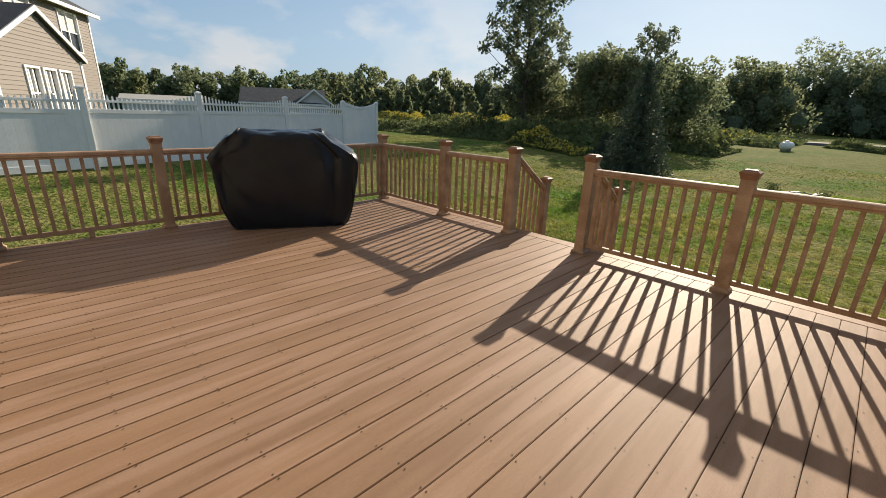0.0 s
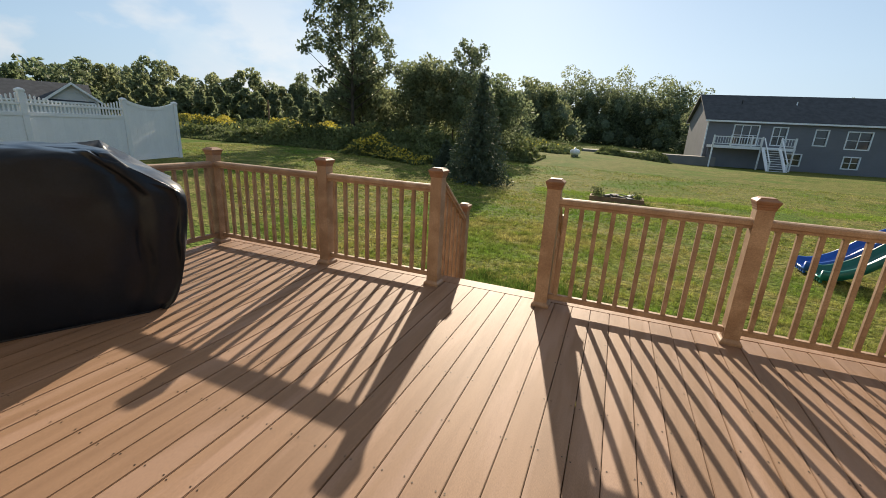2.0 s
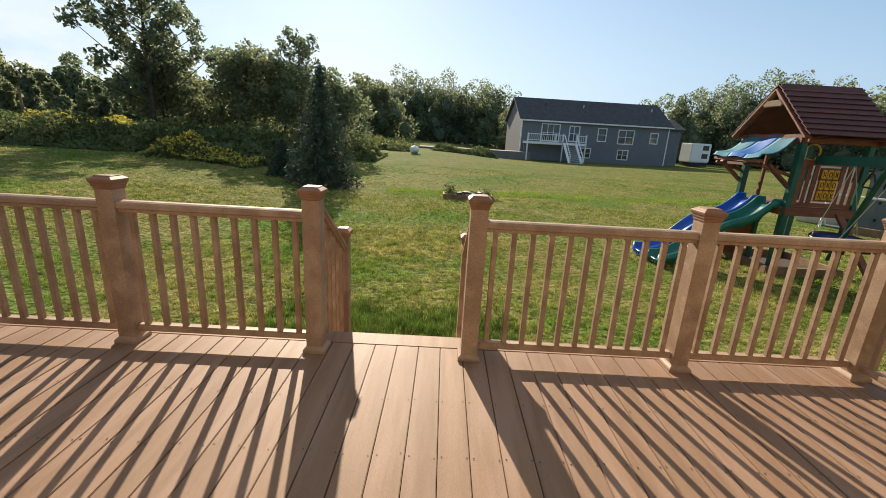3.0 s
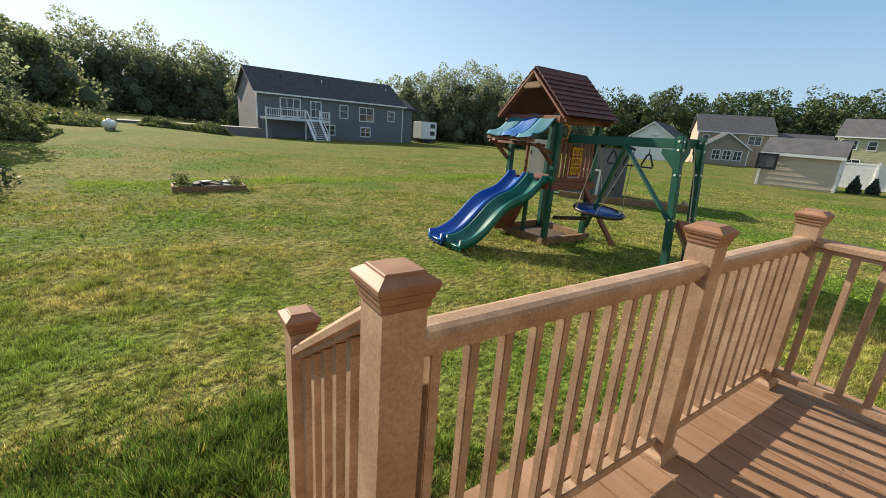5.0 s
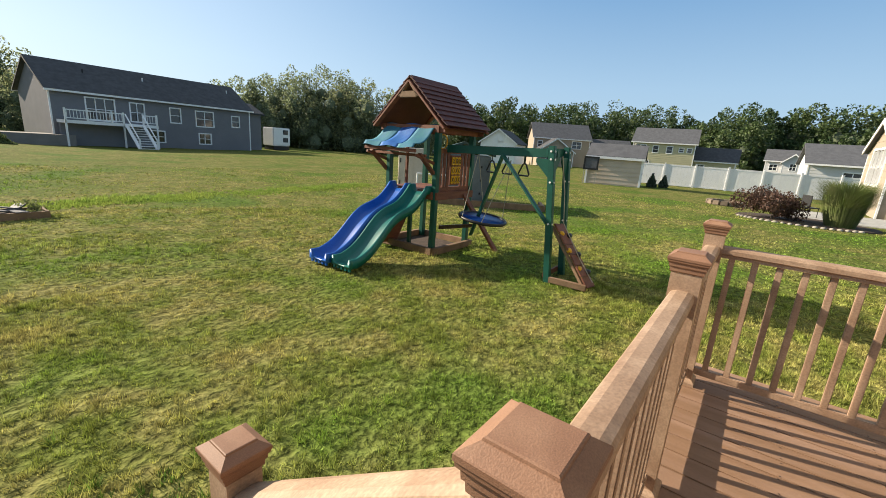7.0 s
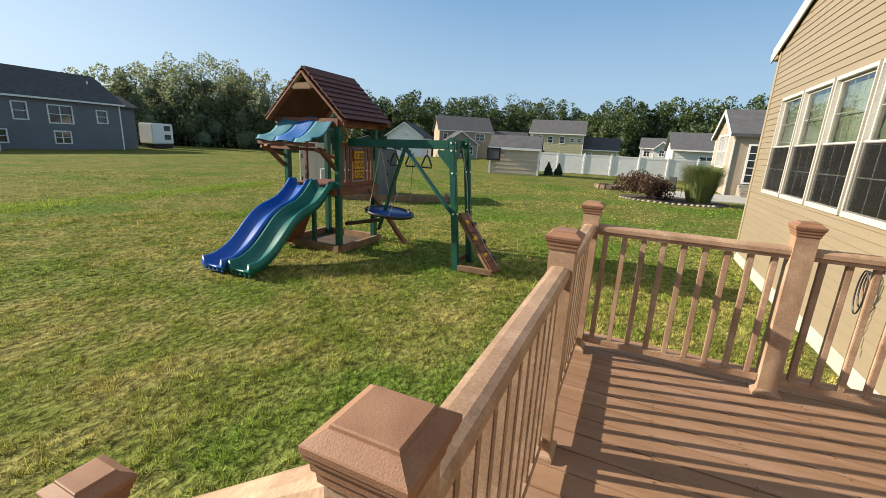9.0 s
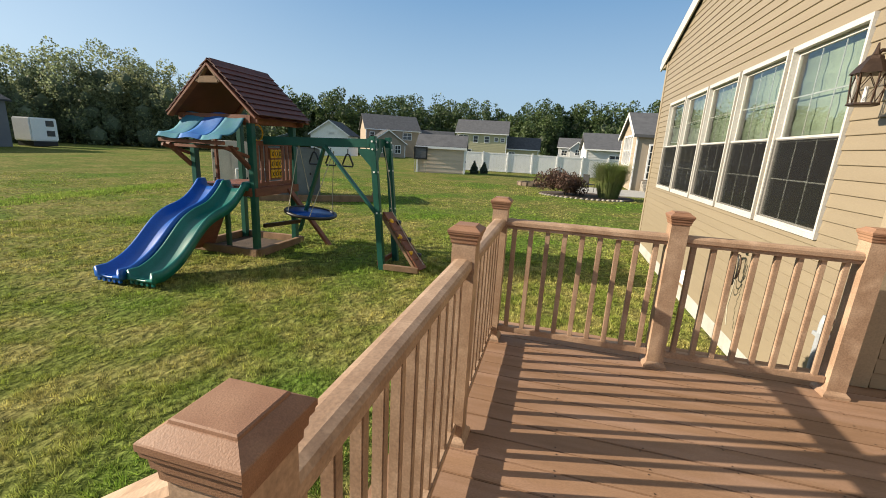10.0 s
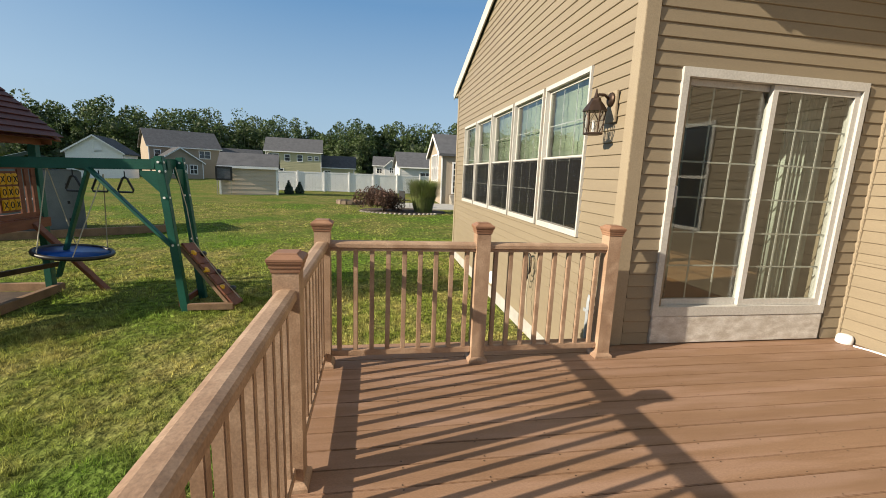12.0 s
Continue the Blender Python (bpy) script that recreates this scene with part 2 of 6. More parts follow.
M = dict(
    board=mat("deck_board", (0.27, 0.165, 0.102), (0.228, 0.135, 0.081), 0.62, 2.5, 140, 0.25, rnd=0.16, grain=0.9, stretch=(6, 0.6, 1), c3=(0.305, 0.193, 0.133), s3=1.6, spec=0.3, depth=0.003),
    rail=mat("rail_composite", (0.365, 0.250, 0.170), (0.29, 0.188, 0.123), 0.6, 5.0, 120, 0.3, rnd=0.08, c3=(0.42, 0.295, 0.205), s3=7.0, grain=0.9, depth=0.002),
    cap=mat("post_cap", (0.27, 0.145, 0.088), (0.225, 0.118, 0.07), 0.6, 9, 420, 0.35, rnd=0.08, c3=(0.32, 0.185, 0.115), s3=6.0, depth=0.0015, grain=0.8),
    screw=mat("screw", (0.03, 0.025, 0.02), rough=0.5, metal=0.6),
    siding=mat("vinyl_siding", (0.248, 0.205, 0.141), (0.232, 0.190, 0.131), 0.5, 3, 160, 0.12, rnd=0.05, stretch=(0.3, 1, 4), depth=0.002),
    trim_tan=mat("corner_trim", (0.315, 0.262, 0.185), (0.30, 0.246, 0.172), 0.5, 4, 90, 0.05),
    white=mat("white_vinyl", (0.84, 0.84, 0.83), (0.80, 0.80, 0.80), 0.4, 3, 60, 0.04, rnd=0.03),
    frame_white=mat("window_vinyl", (0.52, 0.51, 0.48), (0.47, 0.46, 0.43), 0.45, 4, 60, 0.05, rnd=0.04),
    whitepaint=mat("weathered_white", (0.62, 0.60, 0.56), (0.44, 0.40, 0.35), 0.75, 9, 60, 0.3, stretch=(1, 1, 2)),
    cover=mat("black_cover", (0.008, 0.012, 0.019), (0.011, 0.016, 0.027), 0.30, 4, 60, 0.10, spec=0.30, depth=0.006),
    green=mat("green_timber", (0.012, 0.095, 0.07), (0.01, 0.075, 0.055), 0.4, 5, 60, 0.1, rnd=0.1),
    redwood=mat("cedar_stain", (0.20, 0.075, 0.04), (0.14, 0.05, 0.028), 0.65, 3, 60, 0.3, rnd=0.25, stretch=(1, 1, 5)),
    greywood=mat("weathered_timber", (0.27, 0.17, 0.10), (0.19, 0.12, 0.07), 0.8, 4, 50, 0.4, rnd=0.2),
    roofwood=mat("playhouse_roof", (0.095, 0.028, 0.024), (0.07, 0.02, 0.018), 0.6, 5, 60, 0.3, rnd=0.3),
    slide_blue=mat("blue_plastic", (0.010, 0.105, 0.45), (0.010, 0.09, 0.39), 0.33, 3, 40, 0.03),
    slide_green=mat("green_plastic", (0.01, 0.15, 0.13), (0.01, 0.12, 0.105), 0.33, 3, 40, 0.03),
    tarp=mat("blue_canvas", (0.02, 0.13, 0.46), (0.03, 0.17, 0.5), 0.6, 8, 120, 0.2, leaf=0.25),
    tarp2=mat("faded_canvas", (0.05, 0.20, 0.32), (0.06, 0.24, 0.30), 0.7, 8, 120, 0.2, leaf=0.25),
    yellow=mat("yellow_plastic", (0.68, 0.38, 0.01), rough=0.35),
    black=mat("black_plastic", (0.018, 0.018, 0.02), rough=0.45),
    rope=mat("rope", (0.45, 0.42, 0.33), rough=0.9, fine=200),
    bronze=mat("bronze_lamp", (0.055, 0.035, 0.025), (0.08, 0.05, 0.035), 0.45, 8, 80, 0.15, metal=0.7),
    resin=mat("resin_grey", (0.16, 0.18, 0.18), (0.13, 0.15, 0.15), 0.55, 4, 70, 0.1),
    resin_pale=mat("resin_beige", (0.56, 0.50, 0.42), (0.5, 0.45, 0.38), 0.6, 4, 70, 0.1),
    resin_roof=mat("resin_roof", (0.03, 0.06, 0.055), rough=0.55),
    shingle=mat("asphalt_shingle", (0.075, 0.078, 0.085), (0.05, 0.052, 0.058), 0.9, 2, 30, 0.5, at_world=True, depth=0.03),
    shingle_lt=mat("grey_shingle", (0.105, 0.108, 0.118), (0.08, 0.083, 0.092), 0.9, 2, 30, 0.5, at_world=True, depth=0.03),
    sid_grey=mat("grey_siding", (0.20, 0.20, 0.215), (0.18, 0.18, 0.195), 0.6, 0.8, 40, 0.05, rnd=0.04, spec=0.2),
    sid_beige=mat("beige_siding", (0.36, 0.30, 0.235), (0.33, 0.278, 0.215), 0.6, 0.8, 40, 0.05, rnd=0.04, spec=0.2),
    sid_tan=mat("tan_siding", (0.31, 0.275, 0.25), (0.29, 0.256, 0.232), 0.6, 0.8, 40, 0.05, rnd=0.04, spec=0.2),
    sid_shed=mat("shed_siding", (0.56, 0.47, 0.38), (0.51, 0.43, 0.345), 0.6, 0.8, 40, 0.05, rnd=0.04, spec=0.2),
    sid_yellow=mat("pale_yellow_siding", (0.50, 0.47, 0.31), (0.46, 0.43, 0.28), 0.6, 0.8, 40, 0.05, rnd=0.04, spec=0.2),
    sid_white=mat("pale_siding", (0.62, 0.62, 0.62), (0.58, 0.58, 0.58), 0.6, 0.8, 40, 0.05, rnd=0.04, spec=0.2),
    stone=mat("stone", (0.36, 0.33, 0.28), (0.25, 0.23, 0.2), 0.9, 4, 40, 0.5, rnd=0.3),
    pitstone=mat("brown_block", (0.25, 0.19, 0.14), (0.19, 0.145, 0.105), 0.9, 4, 40, 0.5, rnd=0.3),
    slate=mat("slate", (0.13, 0.135, 0.15), (0.09, 0.09, 0.1), 0.7, 6, 40, 0.4, rnd=0.3),
    conduit=mat("grey_conduit", (0.34, 0.37, 0.40), rough=0.5),
    concrete=mat("concrete", (0.42, 0.41, 0.38), (0.34, 0.33, 0.3), 0.9, 3, 60, 0.3),
    soil=mat("soil", (0.05, 0.035, 0.025), (0.08, 0.055, 0.04), 0.95, 6, 60, 0.6),
    # ground darker than the blades: shade between tufts is in its colour
    lawn=mat("lawn", (0.108, 0.128, 0.030), (0.180, 0.168, 0.058), 0.95, 2.2, 13, 1.0, c3=(0.086, 0.133, 0.025), s3=0.32, grain=2.8, at_world=True, depth=0.06, spec=0.03, contrast=(0.4, 0.62)),
    blade=mat("grass_blade", (0.25, 0.30, 0.062), (0.46, 0.42, 0.15), 0.85, 2.2, 9, 0, island=0.9, c3=(0.19, 0.31, 0.048), s3=0.32, grain=2.8, at_world=True, leaf=0.25, contrast=(0.36, 0.64), spec=0.08),
    strip=mat("lush_grass", (0.19, 0.29, 0.05), (0.27, 0.34, 0.07), 0.85, 0.9, 30, 0, island=0.6, leaf=0.45, at_world=True, spec=0.25),
    lush=mat("deep_green_grass", (0.10, 0.18, 0.034), (0.16, 0.24, 0.05), 0.8, 2.5, 9, 0, island=1.2, leaf=0.22, at_world=True, spec=0.12, grain=2.2),
    bark=mat("bark", (0.10, 0.08, 0.06), (0.06, 0.048, 0.036), 0.95, 6, 40, 0.8),
    leaf_tree=mat("poplar_leaf", (0.18, 0.21, 0.12), (0.14, 0.17, 0.09), 0.5, 1.2, 20, 0, island=0.7, leaf=0.5, spec=0.3),
    # pale grey-green: backlit haze over the trees is mixed into this leaf colour
    leaf_wood=mat("hazy_woodland_leaf", (0.20, 0.235, 0.125), (0.155, 0.195, 0.10), 0.6, 0.16, 4, 0, island=0.8, leaf=0.55, c3=(0.25, 0.27, 0.135), s3=0.07, at_world=True),
    leaf_bright=mat("sunlit_woodland_leaf", (0.085, 0.125, 0.036), (0.055, 0.088, 0.028), 0.6, 0.16, 4, 0, island=0.8, leaf=0.25, c3=(0.045, 0.082, 0.028), s3=0.07, at_world=True),
    # flat green for crown interiors, with the shade put into the colour
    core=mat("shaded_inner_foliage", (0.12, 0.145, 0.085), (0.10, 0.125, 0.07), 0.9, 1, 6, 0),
    spruce=mat("spruce_needles", (0.07, 0.10, 0.066), (0.055, 0.082, 0.052), 0.7, 2, 20, 0, island=0.6, leaf=0.15),
    weed=mat("tall_weeds", (0.16, 0.185, 0.07), (0.11, 0.14, 0.05), 0.8, 0.5, 10, 0, island=0.7, leaf=0.35, at_world=True),
    golden=mat("goldenrod_flower", (0.68, 0.54, 0.06), (0.52, 0.45, 0.09), 0.8, 1, 20, 0, island=0.5, leaf=0.3),
    barberry=mat("barberry_leaf", (0.125, 0.062, 0.045), (0.085, 0.055, 0.036), 0.6, 6, 30, 0, island=0.8, leaf=0.25),
    fountain=mat("ornamental_grass_blade", (0.14, 0.19, 0.05), (0.2, 0.22, 0.09), 0.7, 3, 20, 0, island=0.5, leaf=0.35),
    curtain=mat("pale_curtain", (0.55, 0.6, 0.52), (0.48, 0.53, 0.46), 0.9, 6, 80, 0.1, leaf=0.3),
    shade=mat("green_roman_shade", (0.50, 0.57, 0.43), (0.44, 0.51, 0.37), 0.9, 6, 80, 0.1, leaf=0.35),
    floorwood=mat("oak_floor", (0.30, 0.17, 0.08), (0.24, 0.13, 0.06), 0.35, 3, 60, 0.1),
    plaster=mat("interior_paint", (0.42, 0.38, 0.32), (0.40, 0.36, 0.30), 0.9, 2, 60, 0.03),
    road=mat("road", (0.24, 0.22, 0.20), (0.2, 0.185, 0.17), 0.9, 1, 20, 0.2, at_world=True),
    glass=glass_mat("window_glass", (0.92, 0.97, 0.95), 0.86, 0.10),
    glass_far=mat("far_window_glass", (0.03, 0.035, 0.04), rough=0.08, spec=0.8, bump=0),
    screen=screen_mat(),
    lampglass=glass_mat("lamp_glass", (0.95, 0.95, 0.95)),
)


# ---- mesh helpers ----
def box(bm, x0, x1, y0, y1, z0, z1, bevel=0.0, m=None):
    made = bmesh.ops.create_cube(bm, size=1.0)["verts"]
    for v in made:
        v.co = Vector((x0 + (v.co.x + 0.5) * (x1 - x0), y0 + (v.co.y + 0.5) * (y1 - y0), z0 + (v.co.z + 0.5) * (z1 - z0)))
    if bevel:
        edges = list({e for v in made for e in v.link_edges})
        made = list({v for f in bmesh.ops.bevel(bm, geom=edges, offset=bevel, segments=2, affect="EDGES")["faces"] for v in f.verts} | {v for v in made if v.is_valid})
    if m is not None:
        for v in made:
            v.co = m @ v.co
    return made


def boxed(*args, **kw):
    bm = bmesh.new()
    box(bm, *args, **kw)
    return bm


def beam(bm, a, b, w, d, bevel=0.006, up=(0, 0, 1)):
    """A bar of section w by d from a to b."""
    a, b = Vector(a), Vector(b)
    z = (b - a).normalized()
    x = Vector(up).cross(z)
    x = x.normalized() if x.length > 1e-4 else Vector((1, 0, 0))
    y = z.cross(x)
    m = Matrix((x, y, z)).transposed().to_4x4()
    m.translation = a
    box(bm, -w / 2, w / 2, -d / 2, d / 2, 0, (b - a).length, bevel, m)


def beamed(a, b, w, d, bevel=0.006, up=(0, 0, 1)):
    bm = bmesh.new()
    beam(bm, a, b, w, d, bevel, up)
    return bm


def tube(bm, points, radii, sides=8):
    rings = []
    for i, p in enumerate(points):
        p = Vector(p)
        t = (Vector(points[min(i + 1, len(points) - 1)]) - Vector(points[max(i - 1, 0)])).normalized()
        x = t.orthogonal().normalized()
        if i:
            x = (prev - t * prev.dot(t)).normalized()
        prev = x
        y = t.cross(x)
        r = radii[i] if hasattr(radii, "__len__") else radii
        rings.append([bm.verts.new(p + (x * math.cos(2 * math.pi * k / sides) + y * math.sin(2 * math.pi * k / sides)) * r) for k in range(sides)])
    for r0, r1 in zip(rings, rings[1:]):
        for k in range(sides):
            bm.faces.new((r0[k], r0[(k + 1) % sides], r1[(k + 1) % sides], r1[k]))
    bm.faces.new(rings[0][::-1]); bm.faces.new(rings[-1])


def tubed(points, radii, sides=8):
    bm = bmesh.new()
    tube(bm, points, radii, sides)
    return bm


def prism(bm, outline, y0, y1):
    """An outline in x and z, drawn out along y."""
    a = [bm.verts.new((x, y0, z)) for x, z in outline]
    b = [bm.verts.new((x, y1, z)) for x, z in outline]
    n = len(a)
    bm.faces.new(a); bm.faces.new(b[::-1])
    for k in range(n):
        bm.faces.new((a[k], b[k], b[(k + 1) % n], a[(k + 1) % n]))
    bmesh.ops.recalc_face_normals(bm, faces=bm.faces)


def lathe(bm, profile, sides=24):
    rings = [[bm.verts.new((r * math.cos(2 * math.pi * k / sides), r * math.sin(2 * math.pi * k / sides), z)) for k in range(sides)] for r, z in profile]
    for r0, r1 in zip(rings, rings[1:]):
        for k in range(sides):
            bm.faces.new((r0[k], r0[(k + 1) % sides], r1[(k + 1) % sides], r1[k]))
    bm.faces.new(rings[0][::-1]); bm.faces.new(rings[-1])


def square_profile(bm, profile):
    """Square rings of half-width r at height z, stacked."""
    rings = [[bm.verts.new((sx * r, sy * r, z)) for sx, sy in ((-1, -1), (1, -1), (1, 1), (-1, 1))] for r, z in profile]
    for r0, r1 in zip(rings, rings[1:]):
        for k in range(4):
            bm.faces.new((r0[k], r0[(k + 1) % 4], r1[(k + 1) % 4], r1[k]))
    bm.faces.new(rings[0][::-1]); bm.faces.new(rings[-1])


def meshed(bm, material, smooth=False, name="mesh"):
    me = bpy.data.meshes.new(name)
    bm.to_mesh(me)
    bm.free()
    me.materials.append(material)
    if smooth:
        me.polygons.foreach_set("use_smooth", [True] * len(me.polygons))
    return me


def part(name, bm, material, parent=None, label="", smooth=False, m=None):
    me = bm if isinstance(bm, bpy.types.Mesh) else meshed(bm, material, smooth, name)
    ob = new(name, me)
    ob.parent = parent
    if m is not None:
        ob.matrix_basis = m
    return tagged(ob, label)


def thing(name, label, category, m=None, group="", kind=""):
    ob = new(name)
    ob.empty_display_size = 0.1
    if m is not None:
        ob.matrix_basis = m
    return tagged(ob, label, category, group, kind)


def raw_mesh(name, verts, quads, material):
    me = bpy.data.meshes.new(name)
    verts, quads = np.asarray(verts, np.float32), np.asarray(quads, np.int32)
    me.vertices.add(len(verts)); me.vertices.foreach_set("co", verts.ravel())
    k = quads.shape[1]
    me.loops.add(quads.size); me.loops.foreach_set("vertex_index", quads.ravel())
    me.polygons.add(len(quads)); me.polygons.foreach_set("loop_start", np.arange(len(quads), dtype=np.int32) * k)
    me.update(calc_edges=True)
    me.materials.append(material)
    return me


rng = np.random.default_rng(7)


def leaf_mesh(name, centres, size, material, flat=0.0, long=1.6):
    """A leaf, a four-sided blade, at each centre, turned at random."""
    n = len(centres)
    a = rng.normal(size=(n, 3)); a[:, 2] *= 1 - flat
    a /= np.linalg.norm(a, axis=1)[:, None]
    b = np.cross(a, rng.normal(size=(n, 3))); b /= np.linalg.norm(b, axis=1)[:, None]
    s = (size * rng.uniform(0.6, 1.3, n))[:, None]
    c = np.asarray(centres)
    v = np.stack([c - a * s * long / 2, c + b * s / 2, c + a * s * long / 2, c - b * s / 2], 1).reshape(-1, 3)
    return raw_mesh(name, v, np.arange(4 * n).reshape(-1, 4), material)


def ground_z(x, y):
    """The lawn: a gentle rise to the west, a fall far to the east and past the meadow."""
    def ease(v):
        v = np.clip(v, 0, 1)
        return v * v * (3 - 2 * v)
    return (-0.66 + 0.5 * ease((-x - 6) / 9) + 0.14 * ease((4 - np.hypot(x + 2.5, y - 5)) / 4) - 0.6 * ease((x - 40) / 60) - 0.55 * ease((y - 34) / 24) * ease((x + 4) / 12)
            + 0.25 * ease((y - 22) / 20) * ease((6 - x) / 12) + 0.03 * np.sin(x * 0.7 + 1.3) * np.sin(y * 0.55))


def on_ground(x, y):
    return float(ground_z(np.float64(x), np.float64(y)))

# ---- ground ----
def build_ground():
    near = np.concatenate([-np.geomspace(900, 30, 26), np.linspace(-29, 49, 131), np.geomspace(50, 900, 26)])
    ny = np.concatenate([-np.geomspace(900, 12, 20), np.linspace(-11, 64, 126), np.geomspace(65, 900, 24)])
    X, Y = np.meshgrid(near, ny)
    Z = ground_z(X, Y)
    cols, rows = len(near), len(ny)
    i = (np.arange(rows - 1)[:, None] * cols + np.arange(cols - 1)[None]).ravel()
    me = raw_mesh("ground", np.stack([X, Y, Z], -1).reshape(-1, 3), np.stack([i, i + 1, i + cols + 1, i + cols], 1), M["lawn"])
    me.polygons.foreach_set("use_smooth", [True] * len(me.polygons))
    tagged(new("ground", me), "patchy mown lawn, green and straw-coloured in late sun", "lawn", kind="structure")


build_ground()

# ---- deck ----
DX0, DX1, DY0, DY1 = -5.96, 0.615, -0.69, 4.335
PITCH = 0.1475
deck = thing("floor", "brown composite deck boards with dark gaps and screw heads", "deck", kind="structure")
JOINT = -2.315 - 24 * PITCH
n_boards = 45
board_mesh = meshed(boxed(-0.0718, 0.0718, DY0, DY1 - 0.145, -0.025, 0, 0.003), M["board"], name="deck_board")
for k in range(n_boards):
    part("deck_board", board_mesh, None, deck, m=pose(JOINT + (k + 0.5) * PITCH, 0, random.uniform(-0.0008, 0.0008)))
part("edge_board", boxed(DX0, DX1, DY1 - 0.14, DY1 + 0.02, -0.025, 0.001, 0.003), M["board"], deck, m=pose(0, 0, 0))
bm = bmesh.new()
for y in np.arange(-0.45, 4.0, 0.405):
    for k in range(n_boards):
        cx = JOINT + (k + 0.5) * PITCH
        for s in (-0.056, 0.056):
            bmesh.ops.create_circle(bm, cap_ends=True, segments=6, radius=0.0042, matrix=Matrix.Translation((cx + s + random.uniform(-0.006, 0.006), y + random.uniform(-0.012, 0.012), 0.0022)))
tagged(part("deck_screw_heads", bm, M["screw"], deck), kind="stuff")
bm = bmesh.new()
for y in np.arange(-0.45, 4.2, 0.405):
    box(bm, DX0 + 0.04, DX1 - 0.04, y - 0.02, y + 0.02, -0.22, -0.028)
part("joists", bm, M["greywood"], deck)
for nm, a in (("fascia_north", (DX0, DX1, DY1 - 0.02, DY1 + 0.008, -0.24, -0.027)), ("fascia_west", (DX0 - 0.01, DX0 + 0.02, DY0, DY1 - 0.02, -0.24, -0.027)), ("fascia_east", (DX1 - 0.02, DX1 + 0.008, 1.75, DY1 - 0.02, -0.24, -0.027))):
    part(nm, boxed(*a, bevel=0.003), M["board"], deck)
bm = bmesh.new()
for x in (-5.6, -3.6, -1.6, 0.3):
    box(bm, x - 0.06, x + 0.06, 4.0, 4.12, on_ground(x, 4.1) - 0.1, -0.22)
part("footings", bm, M["greywood"], deck)
# treads down to the lawn, between the gate posts
GX0, GX1 = -3.13, -2.13
steps = thing("deck_steps", "two brown composite steps from the deck down to the lawn", "steps")
for k, (y, z) in enumerate(((4.355, -0.19), (4.645, -0.37))):
    for j in range(2):
        part("tread", boxed(GX0 + 0.02, GX1 - 0.02, y + j * 0.145, y + j * 0.145 + 0.14, z - 0.025, z, 0.003), M["board"], steps)
    part("riser", boxed(GX0 + 0.03, GX1 - 0.03, y + 0.27, y + 0.285, z - 0.19, z - 0.026), M["board"], steps)
for x in (GX0 + 0.01, GX1 - 0.03):
    bm = bmesh.new()
    prism(bm, [(4.35, -0.05), (4.97, -0.45), (4.97, -0.62), (4.35, -0.62)], 0, 0.03)
    for v in bm.verts:
        v.co = Vector((x + v.co.y, v.co.x, v.co.z))
    bmesh.ops.recalc_face_normals(bm, faces=bm.faces)
    part("stringer", bm, M["rail"], steps)

# ---- railing ----
def post_bm(z0, top, r=0.052):
    bm = bmesh.new()
    square_profile(bm, [(r - 0.003, z0), (r, z0 + 0.003), (r, top)])
    return bm


def cap_bm(top, r=0.052):
    bm = bmesh.new()
    square_profile(bm, [(r + 0.002, top - 0.060), (r + 0.005, top - 0.056), (r + 0.006, top - 0.042), (r + 0.010, top - 0.038), (r + 0.011, top - 0.026), (r + 0.016, top - 0.020), (r + 0.017, top - 0.013), (r + 0.019, top - 0.011), (r + 0.019, top - 0.002), (r + 0.0175, top), (r - 0.003, top + 0.014), (r - 0.0045, top + 0.0145), (r - 0.0055, top + 0.0185), (r - 0.008, top + 0.020), (0.004, top + 0.0205)])
    return bm


def skirt_bm():
    bm = bmesh.new()
    square_profile(bm, [(0.072, 0.001), (0.072, 0.018), (0.068, 0.026), (0.059, 0.034), (0.0525, 0.042)])
    return bm


POST_TOP = 1.052
POST = thing("railing_post", "square brown composite railing post with moulded cap", "railing post", pose(-2.13, 4.10, 0), "deck railing posts")
part("shaft", post_bm(0.0, POST_TOP - 0.05), M["rail"], POST)
part("cap", cap_bm(POST_TOP), M["cap"], POST, "darker moulded pyramid cap")
part("base_trim", skirt_bm(), M["rail"], POST)
PX = [-5.84, -4.34, -3.13, -0.755, 0.43]
WEST_Y = [2.55, 0.92, -0.55]
EAST_Y = [2.96, 1.92]
for x in PX:
    copy_thing(POST, pose(x, 4.10, 0))
for y in WEST_Y:
    copy_thing(POST, pose(-5.84, y, 0))
for y in EAST_Y:
    copy_thing(POST, pose(0.43, y, 0))
BALUSTER = meshed(boxed(-0.016, 0.016, -0.016, 0.016, 0.115, 0.858, 0.003), M["rail"], name="baluster")


def rail_profile(bm, length, z):
    """Moulded top rail, 90 mm wide, along x."""
    out = [(-0.030, 0), (0.030, 0), (0.030, 0.018), (0.043, 0.026), (0.043, 0.050), (0.036, 0.062), (0.018, 0.068), (-0.018, 0.068), (-0.036, 0.062), (-0.043, 0.050), (-0.043, 0.026), (-0.030, 0.018)]
    a = [bm.verts.new((0, y, z + h)) for y, h in out]
    b = [bm.verts.new((length, y, z + h)) for y, h in out]
    n = len(out)
    bm.faces.new(a); bm.faces.new(b[::-1])
    for k in range(n):
        bm.faces.new((a[k], b[k], b[(k + 1) % n], a[(k + 1) % n]))
    bmesh.ops.recalc_face_normals(bm, faces=bm.faces)


